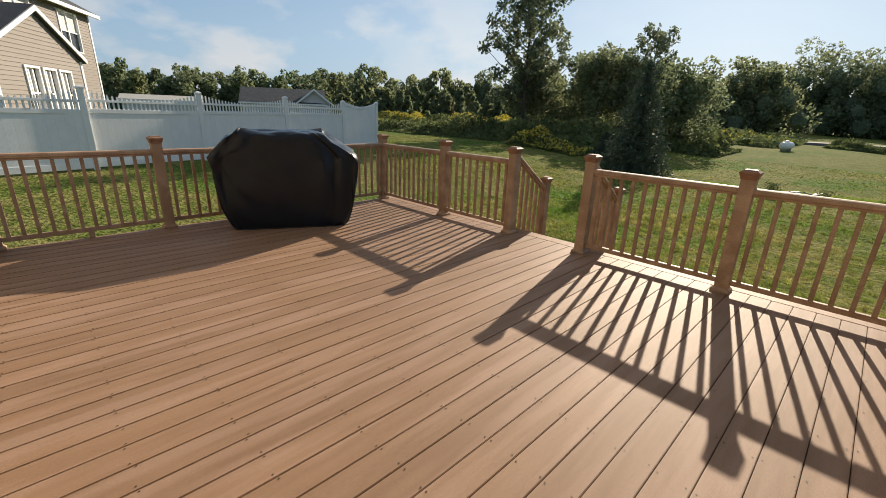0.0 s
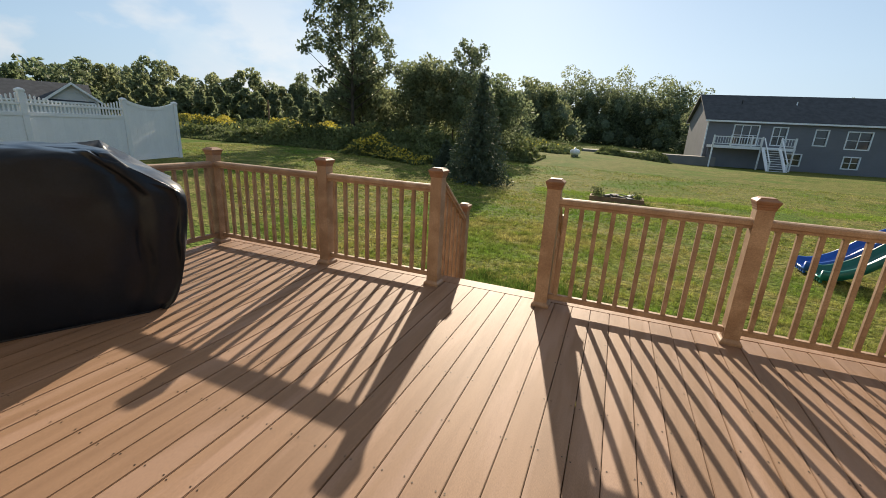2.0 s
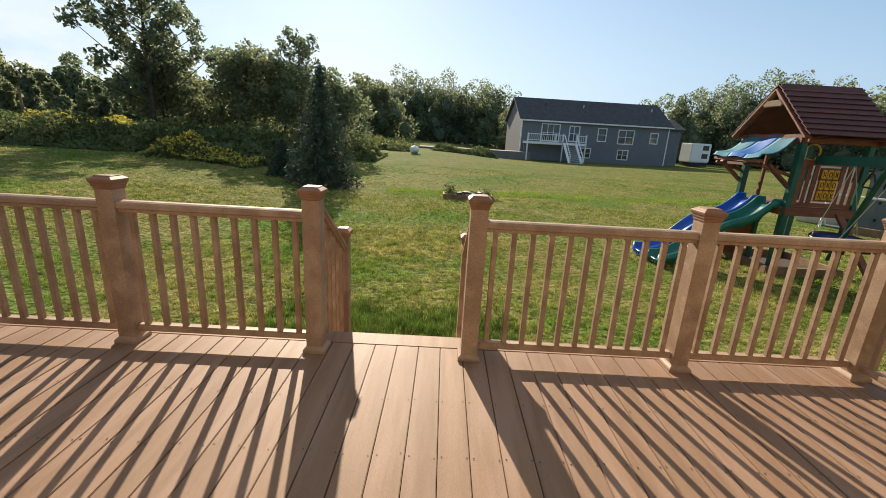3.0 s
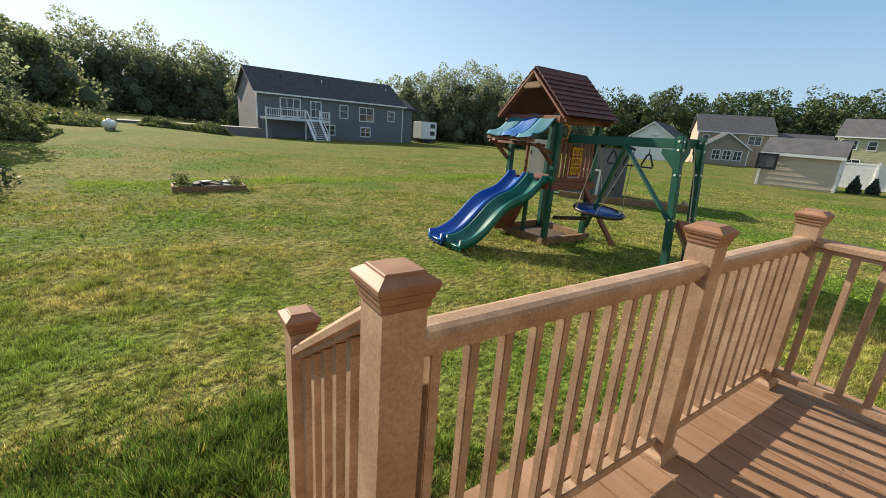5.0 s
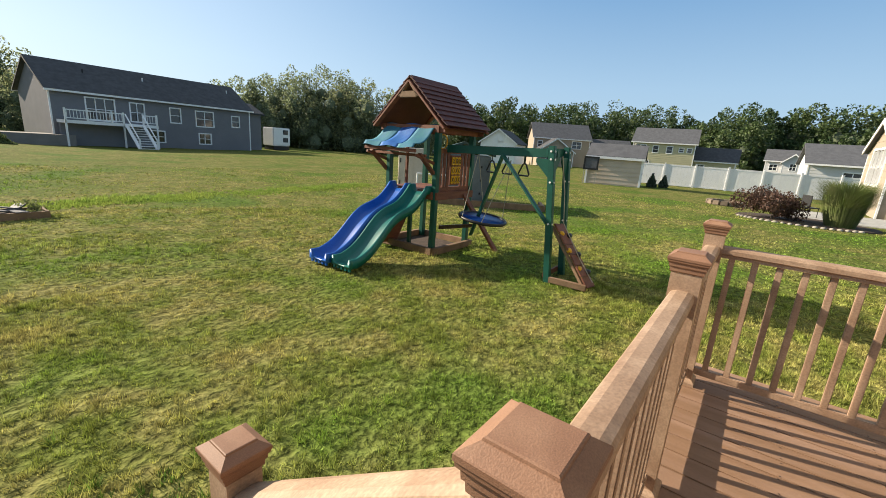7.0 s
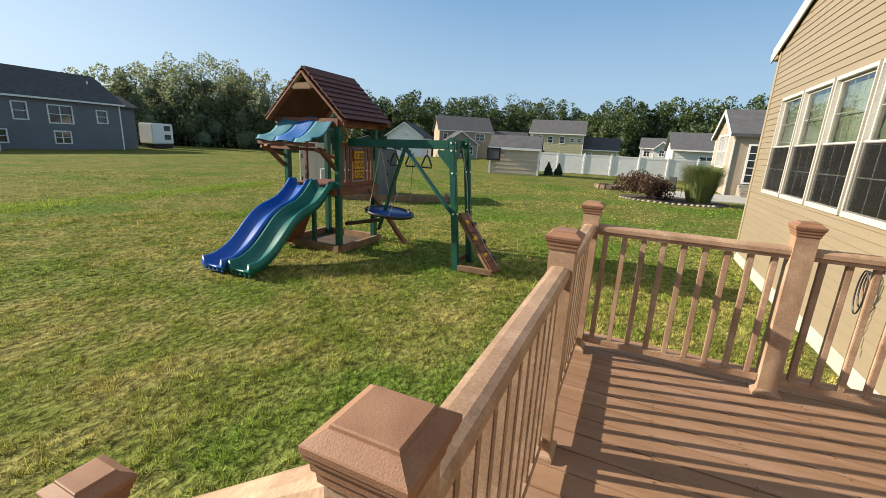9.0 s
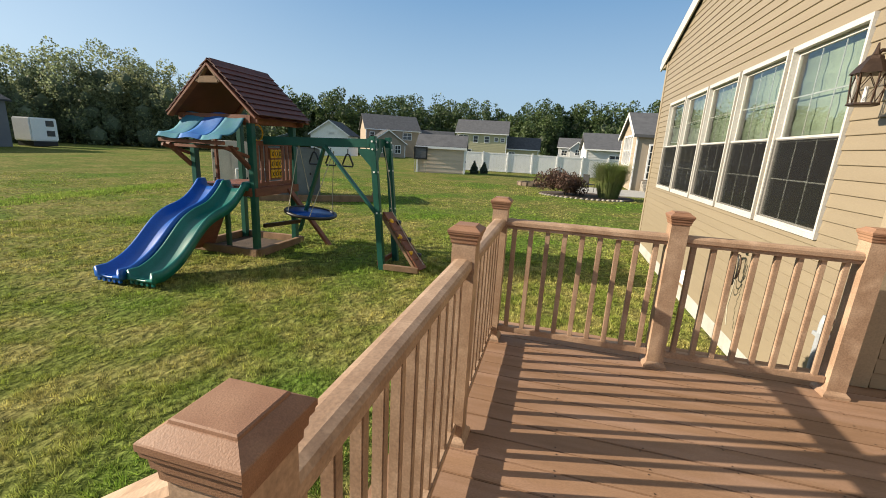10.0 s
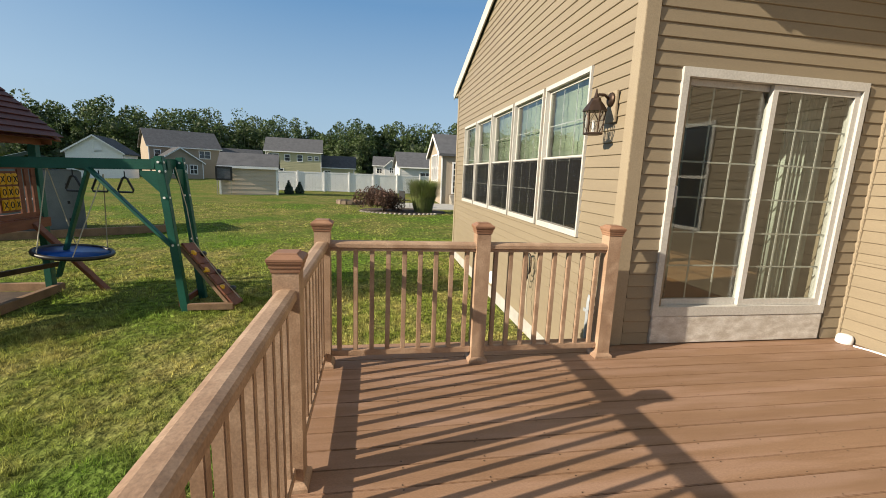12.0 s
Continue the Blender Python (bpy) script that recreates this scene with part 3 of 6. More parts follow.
def rail_section(m, length, foot=False):
    sec = thing("railing_section", "brown composite railing with square balusters between posts", "railing", m, "deck railing")
    bm = bmesh.new()
    rail_profile(bm, length, 0.857)
    part("top_rail", bm, M["rail"], sec)
    part("bottom_rail", boxed(0, length, -0.022, 0.022, 0.072, 0.117, 0.005), M["rail"], sec)
    n = max(1, round(length / 0.118))
    for k in range(n):
        part("baluster", BALUSTER, None, sec, m=pose((k + 0.5) * length / n, 0, 0))
    if foot:
        part("foot_block", boxed(length / 2 - 0.025, length / 2 + 0.025, -0.02, 0.02, 0.001, 0.072), M["rail"], sec)


xs = sorted(PX + [-2.13])
for a, b in zip(xs, xs[1:]):
    if (a, b) != (GX0, GX1):
        rail_section(pose(a + 0.052, 4.10, 0), b - a - 0.104)
ys = [4.10] + WEST_Y
for a, b in zip(ys, ys[1:]):
    rail_section(pose(-5.84, a - 0.052, 0, 0, 0, -90), a - b - 0.104, True)
ys = [4.10] + EAST_Y
for a, b in zip(ys, ys[1:]):
    rail_section(pose(0.43, a - 0.052, 0, 0, 0, -90), a - b - 0.104)
# stair rails
for x in (GX0, GX1):
    gz = on_ground(x, 5.0)
    np_ = thing("stair_post", "short brown composite newel post at the foot of the steps", "railing post", pose(x, 4.855, 0), "stair posts")
    part("shaft", post_bm(gz - 0.05, 0.59, 0.045), M["rail"], np_)
    part("cap", cap_bm(0.635, 0.045), M["cap"], np_)
    sr = thing("stair_railing", "sloping brown composite stair rail with balusters", "railing", pose(x, 4.153, 0), "stair railings")
    slope = -0.68
    bm = bmesh.new()
    rail_profile(bm, 0.656, 0)
    for v in bm.verts:
        v.co = Vector((v.co.y, v.co.x, 0.915 + v.co.z + v.co.x * slope))
    bmesh.ops.recalc_face_normals(bm, faces=bm.faces)
    part("top_rail", bm, M["rail"], sr)
    bm = boxed(-0.02, 0.02, 0, 0.656, 0, 0.045)
    for v in bm.verts:
        v.co.z += 0.06 + v.co.y * slope
    part("bottom_rail", bm, M["rail"], sr)
    for k in range(6):
        y = 0.05 + k * 0.109
        part("baluster", boxed(-0.016, 0.016, y - 0.016, y + 0.016, 0.09 + y * slope, 0.92 + y * slope), M["rail"], sr)

# ---- covered grill ----
def build_grill():
    g = thing("covered_grill", "large grill under a creased glossy black vinyl cover", "grill", pose(-5.22, 2.13, 0, 0, 0, 63.4) @ Matrix.Diagonal((1, 1, 1.045, 1)), "")
    # front faces local -y: a folded cage of (height, left, right, front, back), smoothed between its creases
    rings = [(0.0, -0.59, 0.71, -0.29, 0.28), (0.05, -0.63, 0.76, -0.315, 0.30), (0.25, -0.70, 0.83, -0.335, 0.32), (0.50, -0.75, 0.86, -0.345, 0.335), (0.72, -0.785, 0.895, -0.345, 0.335), (0.84, -0.77, 0.885, -0.34, 0.33),
             (0.93, -0.70, 0.77, -0.335, 0.32), (1.01, -0.60, 0.63, -0.325, 0.30), (1.075, -0.50, 0.51, -0.318, 0.295), (1.108, -0.465, 0.465, -0.255, 0.275), (1.125, -0.36, 0.36, -0.10, 0.20)]
    across = (-1, -0.95, -0.88, -0.78, -0.60, -0.30, 0.0, 0.30, 0.56, 0.66, 0.80, 0.90, 0.96, 1)
    fold = (0.035, -0.012, 0.03, -0.006, 0.008, -0.004, 0.0, 0.004, -0.004, 0.030, -0.010, 0.034, -0.012, 0.035)
    bm = bmesh.new()
    crease = bm.edges.layers.float.new("crease_edge")
    rows = []
    random.seed(21)
    for i, (z, xl, xr, yf, yb) in enumerate(rings):
        loop = []
        low = 1.0 if z < 0.9 else 0.55
        for f, q in zip(across, fold):
            loop.append((xl + (xr - xl) * (f + 1) / 2, yf + q * low, q))
        for f in (-0.5, 0.0, 0.5):
            loop.append((xr + 0.012 * math.cos(f * 6), (yf + yb) / 2 + (yb - yf) / 2 * f, 0))
        for f, q in zip(across[::-1], fold[::-1]):
            loop.append((xl + (xr - xl) * (f + 1) / 2, yb - q * low, q))
        for f in (0.5, 0.0, -0.5):
            loop.append((xl - 0.012 * math.cos(f * 6), (yf + yb) / 2 + (yb - yf) / 2 * f, 0))
        row = []
        for k, (x, y, q) in enumerate(loop):
            p = Vector((x * 1.9, y * 1.9, z * 1.5))
            j = noise.noise_vector(p * 1.7) * (0.03 if z > 0.1 else 0.012) + Vector((random.uniform(-1, 1), random.uniform(-1, 1), random.uniform(-1, 1))) * (0.034 if z > 0.1 and abs(x) > 0.40 else 0.008)
            sag = -0.03 * abs(noise.noise(Vector((x * 3.1, y * 3.1, 2.2)))) if z > 0.9 else 0.0
            end = max(0.0, abs(x) - 0.36) * (0.10 if z > 0.9 else 0.0) * math.sin(k * 2.3)
            row.append(bm.verts.new((x + j.x, y + j.y, max(0.003, z + (j.z + sag + end if z > 0.1 else 0.0)))))
        rows.append(row)
    n = len(rows[0])
    for i, (r0, r1) in enumerate(zip(rows, rows[1:])):
        for k in range(n):
            a, b, c, d = r0[k], r0[(k + 1) % n], r1[(k + 1) % n], r1[k]
            if (k * 7 + i * 3) % 5 < 2:
                bm.faces.new((a, b, c)); bm.faces.new((a, c, d))
            else:
                bm.faces.new((a, b, d)); bm.faces.new((b, c, d))
    bm.faces.new(rows[-1])
    place = {v: (i, k) for i, row in enumerate(rows) for k, v in enumerate(row)}
    for e in bm.edges:
        (i0, k0), (i1, k1) = place[e.verts[0]], place[e.verts[1]]
        if i0 == i1:
            e[crease] = 0.9 if i0 in (8, 9) else 0.5 if i0 >= 5 else 0.1
        elif k0 == k1:
            e[crease] = 0.9 if k0 in (0, 2, 9, 11, 13, 17, 30) else 0.3
        else:
            e[crease] = 0.85 * ((i0 * 5 + k0 * 3) % 5 < 2)
    ob = part("cover", bm, M["cover"], g, smooth=True)
    sub = ob.modifiers.new("drape", "SUBSURF")
    sub.levels = sub.render_levels = 1
    hem = [(rings[0][1] * 1.01, 0.0, 0.006), (-0.55, -0.295, 0.006), (0.0, -0.30, 0.006), (0.58, -0.295, 0.006), (0.625, 0.0, 0.006), (0.58, 0.27, 0.006), (-0.55, 0.27, 0.006), (rings[0][1] * 1.01, 0.0, 0.006)]
    part("hem", tubed(hem, 0.006, 6), M["cover"], g)


build_grill()

# ---- our house ----
def wall_cells(bm, u0, u1, z0, z1, holes, y0, y1, top=None):
    """A wall in the local x-z plane, with openings through it."""
    us = sorted({u0, u1, *(h[0] for h in holes), *(h[1] for h in holes)})
    zs = sorted({z0, z1, *(h[2] for h in holes), *(h[3] for h in holes)})
    for a, b in zip(us, us[1:]):
        run = None
        for c, d in zip(zs, zs[1:]):
            solid = not any(h[0] <= a and b <= h[1] and h[2] <= c and d <= h[3] for h in holes)
            if solid:
                run = (run[0], d) if run else (c, d)
            if run and (not solid or d == z1):
                box(bm, a, b, y0, y1, *run)
                run = None


def clapboards(parent, u0, u1, z0, z1, holes, course=0.105, limit=None):
    """Lapped siding, each length of each course its own piece; limit(z) gives the ends of a course in a gable."""
    z = z0
    while z < z1 - 0.01:
        top = min(z + course, z1)
        cuts = sorted({z, top, *(v for h in holes for v in h[2:4] if z + 0.004 < v < top - 0.004)})
        for c, d in zip(cuts, cuts[1:]):
            lo, hi = (u0, u1) if limit is None else limit((c + d) / 2)
            lo, hi = max(lo, u0), min(hi, u1)
            spans = [(lo, hi)]
            for h in holes:
                if h[2] < (c + d) / 2 < h[3]:
                    spans = [s for a, b in spans for s in ((a, min(b, h[0])), (max(a, h[1]), b)) if s[1] - s[0] > 0.01]
            for a, b in spans:
                if b - a < 0.02:
                    continue
                f0, f1 = 0.015 - 0.011 * (c - z) / course, 0.015 - 0.011 * (d - z) / course
                bm = bmesh.new()
                lip = 0.006 if c == z else 0.0
                pts = [(-f0, c), (-f1 - 0.0005, d), (0.0, d), (0.0, c)] if not lip else [(-f0 + 0.004, c), (-f0, c + 0.004), (-f1, d - 0.006), (-0.003, d), (0.0, d), (0.0, c)]
                v0 = [bm.verts.new((a, y, zz)) for y, zz in pts]
                v1 = [bm.verts.new((b, y, zz)) for y, zz in pts]
                n = len(pts)
                bm.faces.new(v0); bm.faces.new(v1[::-1])
                for k in range(n):
                    bm.faces.new((v0[k], v1[k], v1[(k + 1) % n], v0[(k + 1) % n]))
                bmesh.ops.recalc_face_normals(bm, faces=bm.faces)
                part("siding_board", bm, M["siding"], parent)
        z = top


CX, CY, SY = 0.62, 1.72, -0.69          # corner of the sunroom; the main wall's line
EAVE, SLOPE, FAR_X = 3.41, 0.33, 7.85
G0 = -0.72
# windows wall: local x runs west, so u = -x
WIN = [(1.34 + k * 1.125, 1.34 + k * 1.125 + 1.045) for k in range(5)]
WZ0, WZ1 = 0.87, 2.435
wn = thing("wall_north", "tan vinyl siding wall of the sunroom with gable", "wall", pose(0, CY, 0, 0, 0, 180), kind="structure")
holes_n = [(-b, -a, WZ0, WZ1) for a, b in WIN]
bm = bmesh.new()
wall_cells(bm, -FAR_X, -CX - 0.02, G0, EAVE, holes_n, 0, 0.16)
prism(bm, [(-FAR_X, EAVE), (-CX, EAVE), (-(FAR_X + CX) / 2, EAVE + SLOPE * (FAR_X - CX) / 2)], 0, 0.16)
part("sheathing", bm, M["siding"], wn)
clapboards(wn, -FAR_X + 0.02, -CX - 0.10, G0 + 0.25, EAVE, [(-b - 0.006, -a + 0.006, WZ0 - 0.03, WZ1 + 0.03) for a, b in WIN])
clapboards(wn, -FAR_X, -CX, EAVE, EAVE + SLOPE * (FAR_X - CX) / 2 - 0.1, [], limit=lambda z: (-FAR_X + (z - EAVE) / SLOPE + 0.12, -CX - (z - EAVE) / SLOPE - 0.12))
part("foundation", boxed(-FAR_X, -CX - 0.03, -0.012, 0.0, G0, G0 + 0.25), M["concrete"], wn)
# door wall: local x runs south, so u = -y
DZ0, DZ1, DY_A, DY_B = 0.315, 2.275, 1.365, -0.42
we = thing("wall_east", "tan vinyl siding wall around the sliding door", "wall", pose(CX, 0, 0, 0, 0, -90), kind="structure")
bm = bmesh.new()
wall_cells(bm, -CY + 0.165, -SY, G0, EAVE + 0.05, [(-DY_A + 0.1, -DY_B, 0.03, DZ1)], 0, 0.16)
part("sheathing", bm, M["siding"], we)
D_HOLE = [(-DY_A - 0.0, -DY_B + 0.045, -0.01, DZ1 + 0.045)]
clapboards(we, -CY + 0.11, -SY - 0.03, 0.004, EAVE + 0.02, D_HOLE)
ws = thing("wall_south", "tan vinyl siding wall of the main house", "wall", pose(0, SY, 0, 0, 0, 180), kind="structure")
part("sheathing", boxed(-CX - 0.16, 7.5, 0, 0.16, G0, 5.9), M["siding"], ws)
SW = (1.2, 2.1, 0.82, 2.2)
clapboards(ws, -CX + 0.03, 7.5, 0.004, 5.9, [(SW[0] - 0.05, SW[1] + 0.05, SW[2] - 0.05, SW[3] + 0.05)])
w6 = thing("window_6", "white double-hung window in the siding of the main house", "window", pose(0, SY, 0, 0, 0, 180), kind="structure")
bm = bmesh.new()
wall_cells(bm, SW[0] - 0.05, SW[1] + 0.05, SW[2] - 0.05, SW[3] + 0.05, [(SW[0], SW[1], SW[2], 1.49), (SW[0], SW[1], 1.53, SW[3])], -0.03, -0.002)
part("window_frame", bm, M["frame_white"], w6)
for z0, z1 in ((SW[2], 1.49), (1.53, SW[3])):
    part("pane", boxed(SW[0], SW[1], -0.012, -0.004, z0, z1), M["glass_far"], w6)
for nm, a in (("trim_corner_a", (CX - 0.022, CX + 0.10, CY + 0.001, CY + 0.024, 0.002, EAVE)), ("trim_corner_b", (CX - 0.024, CX - 0.001, CY - 0.10, CY + 0.0235, 0.002, EAVE)), ("trim_inner_corner", (CX - 0.03, CX - 0.001, SY + 0.001, SY + 0.03, 0.002, EAVE)), ("trim_far_corner", (FAR_X - 0.1, FAR_X + 0.022, CY + 0.001, CY + 0.024, G0 + 0.2, EAVE))):
    tagged(part(nm, boxed(*a, bevel=0.004), M["trim_tan"]), "tan vinyl corner trim", "trim", kind="structure")
# sunroom roof and eaves
PEAK = EAVE + SLOPE * (FAR_X - CX) / 2
MIDX = (FAR_X + CX) / 2
roof = thing("sunroom_roof", "dark shingled gable roof with tan rakes and soffits", "roof", kind="structure")
OV = 0.34
for s in (-1, 1):
    bm = bmesh.new()
    e0 = (CX - OV) if s < 0 else (FAR_X + OV)
    prism(bm, [(e0, EAVE - OV * SLOPE + 0.06), (MIDX, PEAK + 0.06), (MIDX, PEAK + 0.20), (e0, EAVE - OV * SLOPE + 0.20)], SY - 0.3, CY + 0.05)
    part("roof_slope", bm, M["shingle"], roof)
    bm = bmesh.new()
    prism(bm, [(e0, EAVE - OV * SLOPE - 0.03), (MIDX, PEAK - 0.03), (MIDX, PEAK + 0.212), (e0, EAVE - OV * SLOPE + 0.212)], CY + 0.051, CY + 0.075)
    part("rake_board", bm, M["frame_white"], roof)
    a, b = sorted((e0, CX if s < 0 else FAR_X))
    part("soffit", boxed(a, b, SY - 0.3, CY + 0.05, EAVE - OV * SLOPE + 0.0, EAVE - OV * SLOPE + 0.055), M["trim_tan"], roof)
    part("gutter", boxed(e0 - 0.05 if s < 0 else e0, e0 if s < 0 else e0 + 0.05, SY - 0.3, CY + 0.076, EAVE - OV * SLOPE + 0.03, EAVE - OV * SLOPE + 0.14, 0.01), M["white"], roof)
    if s > 0:
        part("downspout", boxed(FAR_X + 0.03, FAR_X + 0.1, CY - 0.08, CY - 0.01, G0 + 0.1, EAVE - 0.1, 0.01), M["white"], roof)
# closing walls and floor of the rooms, so that glass shows a dim room
tagged(part("interior_floor", boxed(CX + 0.165, FAR_X, -4.0, CY - 0.165, 0.2, 0.26), M["floorwood"]), "oak floor inside the sunroom", "floor", kind="structure")
tagged(part("ceiling", boxed(CX + 0.165, FAR_X, -4.0, CY - 0.165, 2.75, 2.85), M["plaster"]), "painted sunroom ceiling", "ceiling", kind="structure")
tagged(part("wall_room_back", boxed(CX + 0.165, FAR_X, -4.15, -4.01, 0.0, 2.8), M["plaster"]), "painted room wall", "wall", kind="structure")
tagged(part("wall_room_far", boxed(FAR_X - 0.1, FAR_X + 0.02, -4.0, CY - 0.002, G0, EAVE), M["siding"]), "far sunroom wall", "wall", kind="structure")
tagged(part("wall_room_side", boxed(CX + 0.001, CX + 0.16, -4.0, SY - 0.165, 0.0, 2.8), M["plaster"]), "painted room wall", "wall", kind="structure")

# windows of the sunroom
FR = M["frame_white"]
for k, (a, b) in enumerate(WIN):
    w = thing("window_%d" % (k + 1), "white double-hung window with grilles and green shade behind", "window", pose(0, CY, 0, 0, 0, 180), kind="structure")
    u0, u1 = -b, -a
    bm = bmesh.new()
    wall_cells(bm, u0 - 0.004, u1 + 0.004, WZ0 - 0.03, WZ1 + 0.03, [(u0 + 0.022, u1 - 0.022, WZ0 + 0.012, WZ1 - 0.016)], -0.034, 0.05)
    part("window_frame", bm, FR, w)
    mid = 1.63
    for nm, z0, z1, y in (("lower_sash", WZ0 + 0.014, mid + 0.025, 0.0), ("upper_sash", mid - 0.02, WZ1 - 0.018, 0.028)):
        bm = bmesh.new()
        wall_cells(bm, u0 + 0.024, u1 - 0.024, z0, z1, [(u0 + 0.052, u1 - 0.052, z0 + 0.030, z1 - 0.030)], y - 0.012, y + 0.012)
        s = part(nm, bm, FR, w)
        p = part("pane", boxed(u0 + 0.052, u1 - 0.052, y - 0.003, y + 0.003, z0 + 0.030, z1 - 0.030), M["glass"], s)
        p.visible_shadow = False
        for j in (1, 2):
            x = u0 + 0.052 + (u1 - u0 - 0.104) * j / 3
            part("muntin", boxed(x - 0.006, x + 0.006, y + 0.004, y + 0.009, z0 + 0.03, z1 - 0.03), FR, s)
        zz = (z0 + z1) / 2
        part("muntin", boxed(u0 + 0.052, u1 - 0.052, y + 0.0045, y + 0.0095, zz - 0.006, zz + 0.006), FR, s)
    sc = part("screen_frame", boxed(u0 + 0.024, u1 - 0.024, -0.030, -0.022, WZ0 + 0.013, WZ0 + 0.03), FR, w)
    sc = part("insect_screen", boxed(u0 + 0.026, u1 - 0.026, -0.026, -0.0245, WZ0 + 0.031, mid + 0.005), M["screen"], w, "dark mesh insect screen over the lower sash")
    sc.visible_shadow = False
    sh = thing("roman_shade", "pale green roman shade drawn half way down", "window shade", pose(0, CY - 0.085, 0, 0, 0, 180), "sunroom shades")
    bm = bmesh.new()
    pts = [(z, 0.010 * abs(math.sin(z * 16))) for z in np.linspace(1.66, WZ1 - 0.005, 34)]
    for (z, d), (z2, d2) in zip(pts, pts[1:]):
        v = [bm.verts.new(c) for c in ((u0 + 0.03, d, z), (u1 - 0.03, d, z), (u1 - 0.03, d2, z2), (u0 + 0.03, d2, z2))]
        bm.faces.new(v)
    bmesh.ops.remove_doubles(bm, verts=bm.verts, dist=0.001)
    ob = part("fabric", bm, M["shade"], sh, smooth=True)
    so = ob.modifiers.new("solid", "SOLIDIFY")
    so.thickness = 0.004

# sliding door
dr = thing("door_1", "white vinyl sliding glass door with grilles, closed", "sliding door", pose(CX, 0, 0, 0, 0, -90), kind="structure")
u0, u1 = -DY_A, -DY_B
bm = bmesh.new()
wall_cells(bm, u0, u1, DZ0 - 0.05, DZ1 + 0.04, [(u0 + 0.055, u1 - 0.05, DZ0 + 0.03, DZ1 - 0.03)], -0.035, 0.09)
part("door_frame", bm, FR, dr)
part("weathered_sill_board", boxed(u0 + 0.015, u1, -0.028, 0.02, 0.012, DZ0 - 0.054, 0.004), M["whitepaint"], dr, "weathered off-white sill board")
mid = (u0 + u1) / 2
for nm, a, b, y, top in (("sliding_panel", u0 + 0.058, mid + 0.03, 0.045, 0.09), ("fixed_panel", mid - 0.03, u1 - 0.053, 0.005, 0.03)):
    bm = bmesh.new()
    z0, z1 = DZ0 + 0.033, DZ1 - 0.033
    hole = (a + 0.048, b - 0.048, z0 + 0.055, z1 - 0.05)
    wall_cells(bm, a, b, z0, z1, [hole], y - 0.018, y + 0.018)
    s = part(nm, bm, FR, dr)
    p = part("pane", boxed(hole[0], hole[1], y - 0.004, y + 0.004, hole[2], hole[3]), M["glass"], s)
    p.visible_shadow = False
    for j in (1, 2):
        x = hole[0] + (hole[1] - hole[0]) * j / 3
        part("muntin", boxed(x - 0.007, x + 0.007, y + 0.005, y + 0.010, hole[2], hole[3]), FR, s)
    for j in range(1, 6):
        z = hole[2] + (hole[3] - hole[2]) * j / 6
        part("muntin", boxed(hole[0], hole[1], y + 0.0055, y + 0.0105, z - 0.007, z + 0.007), FR, s)
    if nm == "sliding_panel":
        part("door_handle", tubed([(a + 0.03, y - 0.02, 1.20), (a + 0.03, y - 0.055, 1.22), (a + 0.03, y - 0.055, 1.38), (a + 0.03, y - 0.02, 1.40)], 0.011), FR, s, "white pull handle")


def curtain(u0, u1, z0, z1, d, m):
    c = thing("curtain", "sheer pale curtain gathered beside the glass door", "curtain", m, "door curtains")
    bm = bmesh.new()
    n = 60
    lo = [bm.verts.new((u0 + (u1 - u0) * k / n + 0.01 * math.sin(k * 2.1), d + 0.03 * math.sin(k * 0.95) + 0.012 * math.sin(k * 0.37), z0)) for k in range(n + 1)]
    hi = [bm.verts.new((u0 + (u1 - u0) * k / n, d + 0.025 * math.sin(k * 0.95 + 0.4), z1)) for k in range(n + 1)]
    for k in range(n):
        bm.faces.new((lo[k], lo[k + 1], hi[k + 1], hi[k]))
    ob = part("fabric", bm, M["curtain"], c, smooth=True)
    so = ob.modifiers.new("solid", "SOLIDIFY")
    so.thickness = 0.003


curtain(-0.02, 0.42, 0.28, 2.45, 0.26, pose(CX, 0, 0, 0, 0, -90))
curtain(-1.25, -1.05, 0.28, 2.45, 0.26, pose(CX, 0, 0, 0, 0, -90))
rod = tagged(part("curtain_rod", tubed([(CX + 0.26, 1.25, 2.46), (CX + 0.26, -0.5, 2.46)], 0.012), M["bronze"]), "dark metal curtain rod over the door", "curtain rod")

# wall lantern
lan = thing("wall_lantern", "bronze outdoor wall lantern with clear glass panels", "wall lamp", pose(0.92, CY + 0.02, 2.04))
part("mounting_block", boxed(-0.075, 0.075, 0.0, 0.022, -0.14, 0.12, 0.004), M["trim_tan"], lan, "tan siding mounting block")
bm = bmesh.new()
lathe(bm, [(0.055, 0), (0.06, 0.006), (0.055, 0.016), (0.03, 0.026)], 20)
bmesh.ops.rotate(bm, verts=bm.verts, cent=(0, 0, 0), matrix=Matrix.Rotation(radians(-90), 3, "X"))
bmesh.ops.translate(bm, verts=bm.verts, vec=(0, 0.022, 0.05))
part("back_plate", bm, M["bronze"], lan, smooth=True)
part("arm", tubed([(0, 0.04, 0.05), (0, 0.09, 0.085), (0, 0.14, 0.085), (0, 0.165, 0.05)], 0.012), M["bronze"], lan, smooth=True)
bm = bmesh.new()
lathe(bm, [(0.105, -0.055), (0.098, -0.045), (0.07, 0.0), (0.045, 0.03), (0.04, 0.05), (0.02, 0.06), (0.012, 0.085), (0.004, 0.13)], 6)
bmesh.ops.translate(bm, verts=bm.verts, vec=(0, 0.165, 0.0))
part("hood", bm, M["bronze"], lan)
